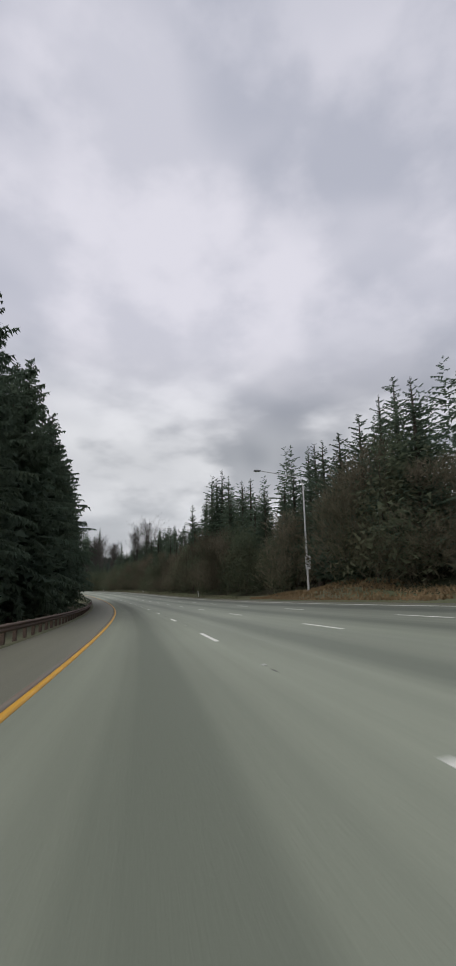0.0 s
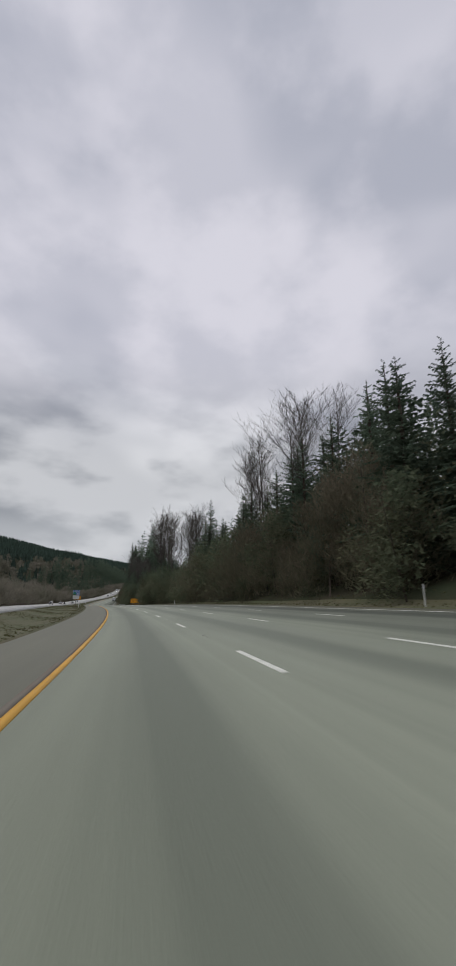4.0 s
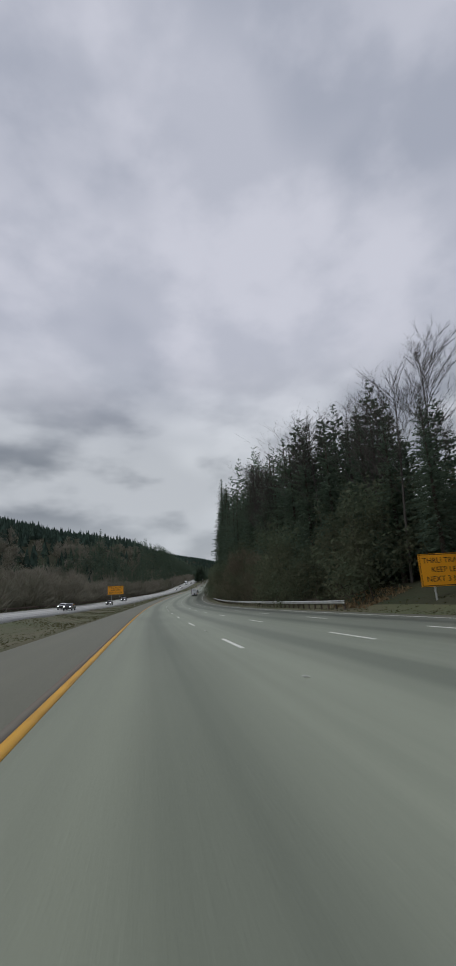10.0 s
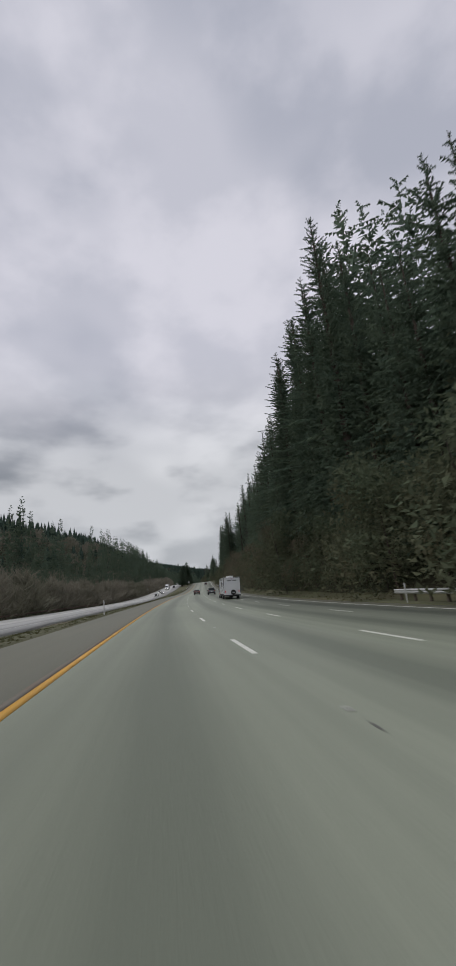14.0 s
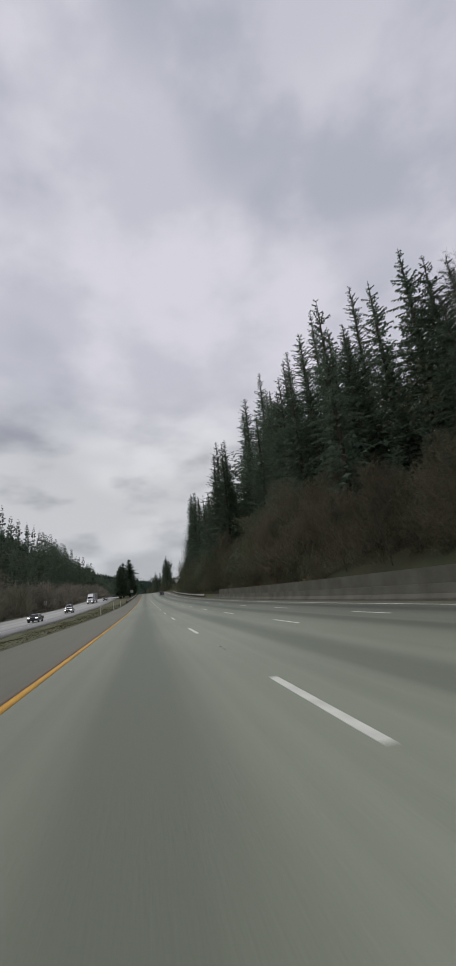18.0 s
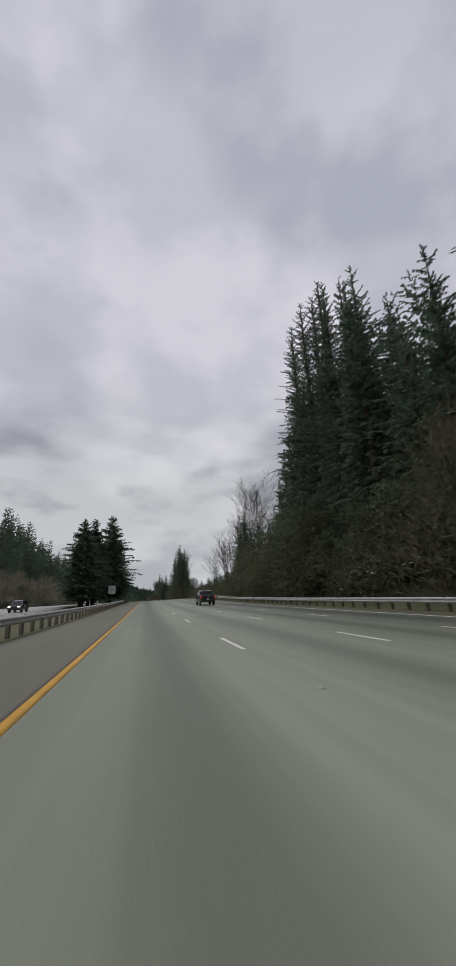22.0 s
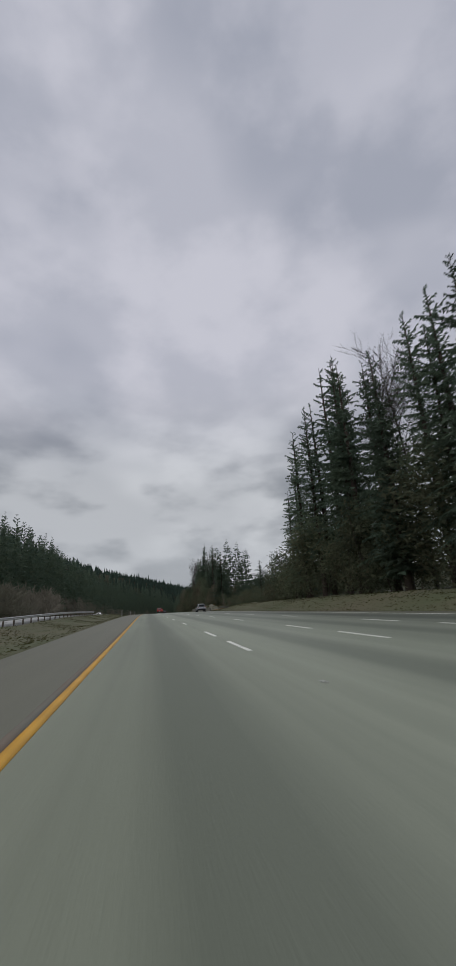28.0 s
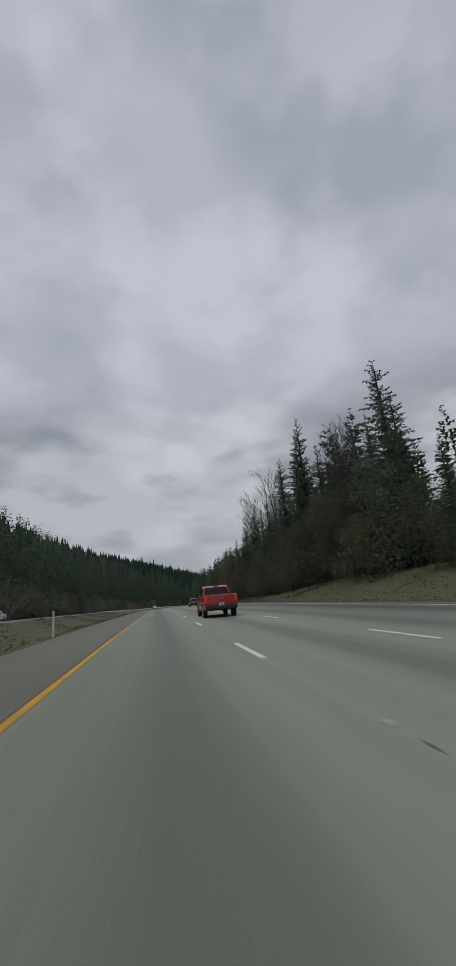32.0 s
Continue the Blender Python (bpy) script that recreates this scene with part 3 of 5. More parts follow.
def bare_parts(seed, height=24.0, tilt=0.0, fork=0.0, upswept=0.55, clear=0.42, reach=0.25):
    """A leafless alder: trunk with limbs that fork into many fine twigs. Returns the trunk's and the crown's triangles."""
    r = random.Random(seed)
    trunk, limbs = [], []

    def limb(store, p, d, ln, rad, level):
        pts, q, dirn = [p], p, d.normalized()
        n = (6, 3, 2, 1)[level]
        for k_ in range(n):
            bend = (0.035, 0.2, 0.22, 0.2)[level]
            dirn = (dirn + Vector((r.uniform(-1, 1), r.uniform(-1, 1), r.uniform(-0.2, 0.9))) * bend).normalized()
            q = q + dirn * (ln / n)
            pts.append(q)
        for k_ in range(n):
            a, b = pts[k_], pts[k_ + 1]
            r0, r1 = rad * (1 - 0.85 * k_ / n), rad * (1 - 0.85 * (k_ + 1) / n)
            ax = (b - a).normalized()
            u = ax.orthogonal().normalized()
            w = ax.cross(u)
            if level == 0:
                u, w = Vector((1, 0, 0)), Vector((0, 1, 0))
            if level >= 2:
                for e in ((u, w) if level == 2 else (u,)):
                    store += [tuple(a + e * r0), tuple(a - e * r0), tuple(b)]
                continue
            sides = 6 if level == 0 else 3
            for c in range(sides):
                c0, c1 = 6.2832 * c / sides, 6.2832 * (c + 1) / sides
                e0, e1 = u * math.cos(c0) + w * math.sin(c0), u * math.cos(c1) + w * math.sin(c1)
                store += [tuple(a + e0 * r0), tuple(a + e1 * r0), tuple(b + e1 * r1), tuple(a + e0 * r0), tuple(b + e1 * r1), tuple(b + e0 * r1)]
        if level == 3:
            return
        kids = (28, 10, 9)[level]
        for c in range(kids):
            f = (clear if level == 0 else 0.15) + (1.0 - clear if level == 0 else 0.85) * (c + r.random()) / kids
            j = min(n - 1, int(f * n))
            p0 = pts[j].lerp(pts[j + 1], min(1.0, f * n - j))
            away = Vector((r.uniform(-1, 1), r.uniform(-1, 1), 0)).normalized()
            dd = (pts[j + 1] - pts[j]).normalized() + away * r.uniform(0.45, 1.0) + Vector((0, 0, upswept * 0.5))
            share = reach * (1.25 - 0.6 * f) * (1.2 - 1.0 * abs(f - 0.7)) if level == 0 else (0.42, 0.5)[level - 1]
            limb(limbs, p0, dd, ln * share * r.uniform(0.6, 1.25), max(0.015, rad * (0.2 if level == 0 else 0.4)), level + 1)

    limb(trunk, Vector((0, 0, -0.4)), Vector((tilt, 0, 1)), height * 0.93, 0.0075 * height, 0)
    if fork:
        limb(trunk, Vector((0.05, 0, -0.3)), Vector((-fork, fork * 0.5, 1)), height * 0.84, 0.006 * height, 0)
    top = max(t[2] for t in limbs)
    fit_ = np.array([1.0, 1.0, height / top])
    return np.asarray(trunk) * fit_, np.asarray(limbs) * fit_


def brush_tris(seed, height=9.0, spread=4.0, count=2200, leaf=0.24, twigs=False):
    """A broad thicket of uneven lumps that rest on one another; leaves, or slim twigs that sweep up and outwards."""
    r = random.Random(seed)
    lumps = []
    for q in range(17):
        h = (0.14 + 0.7 * (q / 16.0) ** 1.2) * height
        w = spread * (1.0 - 0.8 * (h / height))
        a = r.uniform(0, 6.28)
        d = w * math.sqrt(r.random())
        lumps.append((d * math.cos(a), d * math.sin(a), h, r.uniform(0.15, 0.24) * height * (1.1 - 0.45 * h / height)))
    tris = []
    for _ in range(count):
        x, y, z, rad = r.choice(lumps)
        v = Vector((r.gauss(0, 1), r.gauss(0, 1), r.gauss(0, 1))).normalized() * rad * r.random() ** 0.45
        p = Vector((x + v.x, y + v.y, max(0.05, z + v.z)))
        if twigs:
            a = (Vector((p.x, p.y, 0)) * 0.16 + Vector((r.gauss(0, 0.5), r.gauss(0, 0.5), r.uniform(0.3, 1.3)))).normalized() * leaf * r.uniform(2.0, 5.5)
            b = a.cross(Vector((r.gauss(0, 1), r.gauss(0, 1), r.gauss(0, 1)))).normalized() * leaf * r.uniform(0.1, 0.26)
            tris += [tuple(p - b), tuple(p + b), tuple(p + a)]
            continue
        size = leaf * r.uniform(0.6, 1.6)
        a, b = [Vector((r.gauss(0, 1), r.gauss(0, 1), r.gauss(0, 0.8))).normalized() * size for _ in range(2)]
        tris += [tuple(p), tuple(p + a), tuple(p + b * 0.8)]
    return tris


def stem_tris(seed, height, n=5):
    r = random.Random(seed)
    out = []
    for _ in range(n):
        a = r.uniform(0, 6.28)
        p, q = Vector((0.3 * math.cos(a), 0.3 * math.sin(a), -0.4)), Vector((height * 0.22 * math.cos(a), height * 0.22 * math.sin(a), height * 0.75))
        u = Vector((math.cos(a + 1.57), math.sin(a + 1.57), 0)) * 0.07
        w = Vector((math.cos(a), math.sin(a), 0)) * 0.07
        for e0, e1 in ((u, w), (w, -u), (-u, u)):
            out += [tuple(p + e0), tuple(p + e1), tuple(q + e1 * 0.3), tuple(p + e0), tuple(q + e1 * 0.3), tuple(q + e0 * 0.3)]
    return out


TALL_FIRS = []
for seed, kw in enumerate((dict(spread=8.2), dict(spread=7.4, gaps=0.18), dict(spread=8.6, gaps=0.26, bare=0.12))):
    t, c = fir_parts(31 + seed, height=60.0, step=0.42, per=7, sprays=15, core=4600, fat=0.62, taper=0.68, **kw)
    TALL_FIRS.append((tri_mesh("trunk", t, M_BARK), tri_mesh("crown", c, M_NEEDLES)))
FIRS = []
for seed, kw in enumerate((dict(spread=5.2), dict(spread=4.5, gaps=0.2), dict(spread=6.0, bare=0.04), dict(spread=4.2),
                           dict(spread=4.6, gaps=0.25, bare=0.22, step=0.7, core=400), dict(spread=4.4, gaps=0.34, bare=0.16, step=0.9, lean=0.01, core=200), dict(spread=6.6, bare=0.5, gaps=0.15, core=100))):
    t, c = fir_parts(11 + seed, **kw)
    FIRS.append((tri_mesh("trunk", t, M_BARK), tri_mesh("crown", c, M_NEEDLES)))
BROAD_FIRS = []
for seed in range(3):
    t, c = fir_parts(151 + seed, height=22.0, spread=4.6 + 0.4 * seed, bare=0.11, step=0.62, per=9, sprays=17, gaps=0.06, core=3800, taper=0.84, fat=0.95)
    BROAD_FIRS.append((tri_mesh("trunk", t, M_BARK), tri_mesh("crown", c, M_NEEDLES)))
ALDERS = []
for seed, kw in enumerate((dict(), dict(tilt=0.03), dict(fork=0.07), dict(tilt=-0.03, fork=0.06), dict(upswept=0.35, clear=0.38, reach=0.38))):
    t, c = bare_parts(41 + seed, **kw)
    ALDERS.append((tri_mesh("trunk", t, M_PALE_BARK), tri_mesh("crown", c, M_PALE_BARK)))
THICKETS = []
for seed in range(6):
    mat = (M_LEAVES_DARK, M_TWIGS_BROWN)[seed % 2]
    THICKETS.append((tri_mesh("stem", stem_tris(71 + seed, 9.0, 1), M_BARK), tri_mesh("foliage", brush_tris(71 + seed, count=2600 + 2300 * (seed % 2), leaf=(0.24, 0.15)[seed % 2], twigs=seed % 2 == 1), mat)))


def plant(kind, variant, s, lat, height, natural, name, label, category, group, rng, wide=1.0, sink=0.15):
    me_a, me_b = kind[variant % len(kind)]
    k_ = height / natural
    root = thing(name, label, category, group,
                 Matrix.Translation(spot(s, lat, ground_at(s, lat) - sink)) @ Matrix.Rotation(rng.uniform(0, 6.28), 4, "Z")
                 @ Matrix.Diagonal((k_ * wide, k_ * wide, k_, 1)))
    shared(me_a.name.split(".")[0], me_a, root)
    shared(me_b.name.split(".")[0], me_b, root)
    return root


def fir(s, lat, top, rng, variant=None, wide=1.0, group="firs along the freeway", label="tall dark green fir rising from the freeway bank"):
    """A fir whose tip stands top metres over the road."""
    h = max(5.0, top - ground_at(s, lat))
    v = rng.randrange(4) if variant is None else variant
    if h > 40.0:
        return plant(TALL_FIRS, v, s, lat, h, 60.0, "fir_tree", label, "tree", group, rng, wide * (0.85 + 0.15 * min(1.6, 60.0 / h)))
    return plant(FIRS, v, s, lat, h, 30.0, "fir_tree", label, "tree", group, rng, wide * (0.8 + 0.2 * min(1.6, 30.0 / h)))


def alder(s, lat, top, rng, variant=None):
    h = max(5.0, top - ground_at(s, lat))
    v = rng.randrange(5) if variant is None else variant
    return plant(ALDERS, v, s, lat, h, 24.0, "bare_alder", "leafless grey-brown alder with fine upswept twigs", "tree", "bare alders", rng, 1.0)


def thicket(s, lat, height, rng, brown):
    v = 2 * rng.randrange(3) + (1 if brown else 0)
    label = "brown leafless brush thicket under the firs" if brown else "dark green ivy-grown thicket under the firs"
    return plant(THICKETS, v, s, lat, height, 9.0, "thicket", label, "bush", "thickets along the bank", rng, rng.uniform(0.8, 1.15))


rng = random.Random(7)
# the tree line on the outer side: distance along the road and height of the tips over it
TIPS_S = [-80, 27, 32, 45, 64, 70, 77, 86, 96, 108, 115, 124, 131, 138, 149, 162, 174, 200, 235, 243, 248, 255, 272,
          298, 316, 329, 345, 353, 362, 370, 384, 391, 397, 419, 441, 470, 491, 500, 508, 526, 536, 543, 551, 566,
          577, 588, 604, 632, 655, 665]
TIPS_Z = [20, 19, 21, 21, 20.5, 19, 18, 25, 23.5, 31, 28, 23, 19, 17.5, 19.5, 22, 25, 23, 20, 19.5, 26, 20, 17, 17,
          21, 22, 17, 16, 20, 22, 17, 20, 22, 27, 33, 33, 33, 34, 38, 37, 36, 41, 54, 54, 51, 48, 43, 37, 30, 27]
TIPS2_S = [665, 680, 690, 703, 724, 738, 752, 762, 769, 787, 793, 801, 812, 831, 838, 848, 854, 863, 868, 873, 882,
          892, 917, 930, 960, 1000, 1025, 1044, 1050, 1061, 1078, 1089, 1096, 1104, 1120, 1168, 1173, 1179, 1186,
          1197, 1205, 1212, 1221, 1231, 1240, 1252, 1300, 1373, 1500]
TIPS2_Z = [27, 26.5, 30, 38, 38, 46, 38, 41, 48, 46, 40, 32, 38, 34, 29, 40, 44, 45, 38, 30, 26, 13, 23, 11, 8, 8, 12,
          26, 28.5, 28, 33, 30, 23, 14, 7, 6, 15, 14, 9, 9, 18, 22, 17, 24, 29, 22, 18, 18, 22]


def tips(s):
    return float(np.interp(s, TIPS_S + TIPS2_S[1:], TIPS_Z + TIPS2_Z[1:]))


s = -30.0
count = 0
while s < 1330:
    h = tips(s)
    cut = 658 < s < 772
    lat = rng.uniform(33.0, 42.0) if cut else rng.uniform(25.0, 28.5)
    top = h * rng.uniform(0.92, 1.06) * (lat - 1.5) / 25.0 * (0.84 if cut else 1.0)
    if not (262 < s < 300 or 925 < s < 1040 or 1100 < s < 1170 or 1178 < s < 1200):
        fir(s, lat, top, rng, rng.choice((1, 4, 5, 4)) if 1036 < s < 1104 else rng.choice((0, 1, 1, 2, 3, 4)), 1.3 if cut else rng.uniform(1.15, 1.5) if s < 262 else rng.uniform(0.95, 1.2))
    s += rng.uniform(3.2, 5.4) * (1.0 if h < 40 else 0.9) * (1.35 if s > 1240 else 1.0)

# brush along the foot of the trees
s = -20.0
while s < 1330:
    low = tips(s)
    dark = 240 < s < 330 or 800 < s < 900 or 1040 < s < 1110
    open_ = 915 < s < 1040 or 1110 < s < 1172
    cut = 660 < s < 772
    if open_:
        thicket(s + 2, rng.uniform(28, 31), rng.uniform(3.5, 5.5), rng, rng.random() < 0.3)
    if cut and s > 700:
        thicket(s + 1, rng.uniform(21.8, 23.2), rng.uniform(2.5, 4.5), rng, rng.random() < 0.6)
    if cut:
        thicket(s + 2, rng.uniform(29, 38), rng.uniform(5.0, 10.0), rng, rng.random() < (0.85 if s < 735 else 0.4))
    if not (42 < s < 56 or 350 < s < 392):
        near_road = 58 < s < 335 or 398 < s < 640 or 772 < s < 900
        lat = rng.uniform(22.8, 29) if cut else rng.uniform(20.6, 23.6) if near_road else rng.uniform(22.8, 25.0) + (2.5 if 915 < s < 1140 else 0)
        thicket(s, lat, min(low * 0.75, rng.uniform(7.0, 15.0)) * (0.5 if open_ else 1.0), rng, rng.random() < (0.85 if cut and s < 735 else 0.45 if cut else 0.2 if dark or 400 < s < 640 else 0.42))
    s += rng.uniform(3.6, 5.4)

# bare alders that stand out against the sky
for s, top in ((134, 23), (141, 20), (186, 29), (194, 32), (201, 36), (209, 33), (222, 30), (240, 19.5), (261, 29), (271, 28), (279, 30), (287, 29),
               (296, 31), (304, 37), (312, 37), (320, 40), (326, 43), (345, 21), (353, 22), (389, 27.5), (393, 26), (398, 26), (405, 28), (414, 31), (421, 33), (428, 34),
               (441, 30), (451, 33), (455, 37), (676, 27), (889, 20), (901, 26)):
    alder(s, rng.uniform(26.0, 28.5), top * 1.02, rng)
for s, top, lat in ((920, 36, 30), (926, 26, 29), (900, 18, 28), (945, 20, 27), (951, 25, 30), (958, 19, 30), (968, 12, 28), (984, 20, 30), (1063, 31, 28.5),
                    (1069, 29, 30), (1223, 27, 28), (1229, 27, 30), (1252, 28, 27), (1261, 28, 28), (1272, 28, 27), (1284, 25, 28), (1196, 12, 27), (1202, 12, 29)):
    alder(s, lat, top, rng, 4 if s in (920, 951, 984) else None)

# single firs that carry the skyline
for s, lat, top, v, wide in ((94, 26, 22.5, 2, 1.0), (106, 26.5, 29.5, 2, 1.25), (125, 25, 26, 2, 1.0), (246, 26, 26.5, 0, 1.1), (770, 60, 90, 0, 0.8),
                             (792, 40, 68, 1, 1.25), (800, 41, 66, 1, 1.25), (752, 61, 70, 4, 1.0), (784, 44, 74, 3, 0.9), (776, 52, 78, 4, 0.9),
                             (810, 25, 37, 5, 1.0), (835, 40, 62, 5, 1.1), (848, 25.5, 41, 3, 1.0), (854, 25.5, 45.5, 1, 1.0), (862, 26, 48, 2, 0.95), (867, 26, 47, 6, 1.0), (917, 27, 23, 4, 1.0),
                             (702, 27, 40, 4, 1.0), (720, 44, 58, 4, 0.9), (735, 50, 60, 0, 0.8), (745, 38, 56, 1, 0.9), (1049, 25, 27, 2, 1.0),
                             (1075, 27, 34, 4, 1.1), (1084, 26, 31, 4, 1.0), (1056, 27, 26, 5, 1.0), (1127, 28, 11.5, 2, 1.2), (1173, 26, 19.6, 2, 1.5), (1178, 28, 13, 2, 1.4), (1184, 30, 13, 1, 1.1), (1191, 31, 13.5, 0, 1.1), (1201, 33, 17, 3, 1.1), (1210, 28.5, 27.5, 4, 1.4), (1207, 28, 22, 5, 1.2), (1215, 29, 23, 1, 1.0), (1238.5, 28.5, 32.4, 0, 1.0)):
    fir(s, lat, top, rng, v, wide)

# firs over the rusty rail at the start, and the clump in the median
for s, lat, top in ((22, -14, 23), (30, -10.5, 22), (38, -12, 32), (46, -9.8, 29), (54, -13, 33), (61, -9.5, 29), (69, -12, 33),
                    (77, -9.8, 30), (85, -12.5, 32), (93, -10, 29), (101, -12, 31), (109, -10.5, 27), (58, -19, 35), (78, -19, 35), (96, -18, 33), (40, -20, 34), (118, -10, 23)):
    plant(BROAD_FIRS, rng.randrange(3), s, lat, top * (0.95 if s < 80 else 1.0) - ground_at(s, lat) + 2.0, 22.0, "fir_tree",
          "dense dark fir close behind the rusty guardrail", "tree", "firs by the rusty guardrail", rng, 1.1, 2.2)
for s, lat, top, v in ((896, -10.8, 17.5, 2), (906, -9.9, 19.2, 0), (914, -6.8, 21.5, 1), (902, -12, 15, 0), (911, -11.5, 17, 1)):
    plant(BROAD_FIRS, v, s, lat, top - ground_at(s, lat), 22.0, "fir_tree",
          "broad dark fir standing in the grass median", "tree", "firs in the median", rng, 1.6)


# ---- woods too many to count ----
def low_fir(seed):
    return np.asarray(fir_parts(seed, per=5, step=1.5, sprays=2, gaps=0.05, spread=5.0, core=150, fat=1.7)[1], float).reshape(-1, 3)


def spike(seed):
    r = random.Random(seed)
    t = []
    for tier in range(5):
        z0, z1, w = tier / 6.0, min(1.0, tier / 6.0 + 0.36), 0.15 * (1 - tier / 5.6)
        for c in range(5):
            a0, a1 = 1.2566 * c + tier, 1.2566 * (c + 1) + tier
            w0, w1 = w * r.uniform(0.6, 1.3), w * r.uniform(0.6, 1.3)
            t += [(w0 * math.cos(a0), w0 * math.sin(a0), z0 - r.uniform(0, 0.05)), (w1 * math.cos(a1), w1 * math.sin(a1), z0), (0, 0, z1)]
    return np.asarray(t, float).reshape(-1, 3)


def woods(name, label, bases, places, mat, category="woods"):
    """Joins many trees into one mesh; places: s, lat, height, width."""
    out = []
    r = random.Random(len(places))
    for q, (s, lat, h, w) in enumerate(places):
        b = bases[q % len(bases)]
        a = r.uniform(0, 6.28)
        ca, sa = math.cos(a), math.sin(a)
        p = spot(s, lat, ground_at(s, lat) - 0.3)
        v = np.stack([(b[:, 0] * ca - b[:, 1] * sa) * w + p.x, (b[:, 0] * sa + b[:, 1] * ca) * w + p.y, b[:, 2] * h + p.z], -1)
        out.append(v)
    v = np.concatenate(out)
    return tagged(new(name, mesh_of(name, v, np.arange(len(v)).reshape(-1, 3), mat)), label, category, kind="stuff")


MID_FIRS = [np.asarray(fir_parts(221 + q, per=5, step=1.15, sprays=7, gaps=0.08, spread=5.4, core=300, fat=0.72)[1], float).reshape(-1, 3) / 30.0 for q in range(4)]
LOW_FIRS = [low_fir(201 + q) / np.array([30.0, 30.0, 30.0]) for q in range(4)]
LOW_BRUSH = [np.asarray(brush_tris(231 + q, count=430, leaf=0.55, twigs=True), float).reshape(-1, 3) / 9.0 for q in range(4)]
SPIKES = [spike(261 + q) for q in range(6)]
r2 = random.Random(21)
back, front, fine_back = [], [], []
s = -40.0
while s < 1500:
    for depth in (30, 34, 42):
        lat = depth + r2.uniform(-2.5, 2.5)
        if not (925 < s < 1172):
            low_cut = 0.6 if 640 < s < 775 else 1.0
            h = low_cut * min(tips(s - q) for q in (-6, 0, 8)) * (lat - 1.5) / 25.0 * r2.uniform(0.72, 0.95) - ground_at(s, lat)
            fine = s < 130 or 470 < s < 620 or 770 < s < 900
            (front if depth == 30 else fine_back if fine else back).append((s + r2.uniform(-2, 2), lat, max(7.0, h), max(14.0, h * 1.35)))
    s += 7.0
woods("woods_outer", "deep fir woods behind the tree line", LOW_FIRS, back, M_NEEDLES)
woods("woods_inner", "dense firs filling the tree line", MID_FIRS, front + fine_back, M_NEEDLES)
mass = []
s = -30.0
while s < 1340:
    for lat0 in (27.5, 31.0):
        if not (925 < s < 1040 or 1100 < s < 1172 or 655 < s < 775):
            h = min(18.0, tips(s) * (r2.uniform(0.4, 0.65) if not 1036 < s < 1104 else r2.uniform(0.3, 0.5)))
            mass.append((s + r2.uniform(-1.5, 1.5), lat0 + r2.uniform(-1, 1), h, min(h, 11.0)))
        else:
            h = min(24.0, tips(s) * r2.uniform(0.45, 0.6)) if 655 < s < 775 else 0.0
            if h:
                mass.append((s, lat0 + 13.0, h, 12.0))
    s += 4.6
hedge, hedge_firs = [], []
s = 926.0
while s < 1172:
    if s < 1036 or s > 1104:
        for lat0 in (26.0, 29.0):
            h = r2.uniform(2.6, 4.6)
            hedge.append((s + r2.uniform(-1.5, 1.5), lat0 + r2.uniform(-1, 1.5), h, 6.5))
        for lat0 in (30.5, 34.0, 39.0):
            h = r2.uniform(6.0, 9.0) * (lat0 / 30.5)
            hedge_firs.append((s + r2.uniform(-2, 2), lat0 + r2.uniform(-1.2, 1.2), h, h * 1.8))
    s += 3.4
HEDGE = [np.asarray(brush_tris(251 + q, count=1300, leaf=0.26), float).reshape(-1, 3) / 9.0 for q in range(3)]
woods("hedge", "dark dense hedge of brush along the open bank", HEDGE, hedge, M_LEAVES_DARK, "brush")
woods("young_firs", "low young firs behind the hedge", MID_FIRS, hedge_firs, M_NEEDLES)
UNDER = [np.asarray(brush_tris(281 + q, count=1150, leaf=0.27), float).reshape(-1, 3) / 9.0 for q in range(4)]
woods("understory", "dense dark understory below the firs", UNDER, mass, M_LEAVES_DARK, "brush")
left_row = []
s = 560.0
while s < 2000:
    for lat0 in (-38, -46, -58, -75):
        lat = lat0 + r2.uniform(-4, 4) + (5 if s > 1230 else 0)
        h = float(np.interp(s, [560, 640, 700, 860, 1000, 1200, 2000], [7, 15, 24, 28, 33, 34, 42])) * (-lat + 1) / 44.0 * r2.uniform(0.6, 1.05)
        if r2.random() < (0.75 if s > 940 or s < 740 else 0.28):
            left_row.append((s + r2.uniform(-3, 3), lat, max(5.0, min(h, 44)), max(16.0, min(h, 36))))
    s += 6.0
woods("woods_median_side", "fir woods beyond the opposite carriageway", LOW_FIRS, left_row, M_NEEDLES)
brush = []
s = 100.0
while s < 1900:
    for lat0 in (-32.5, -36, -42, -52, -66):
        if r2.random() < 0.85:
            h = r2.uniform(5.0, 10.0) * (1.0 if lat0 > -50 else 1.4)
            brush.append((s + r2.uniform(-3, 3), lat0 + r2.uniform(-2, 2), h, h * r2.uniform(0.9, 1.4)))
    s += 5.2
woods("brush_median_side", "brown leafless brush beyond the opposite carriageway", LOW_BRUSH, brush, M_FAR_BRUSH, "brush")
ridge, ridge_brush, last_woods = [], [], []
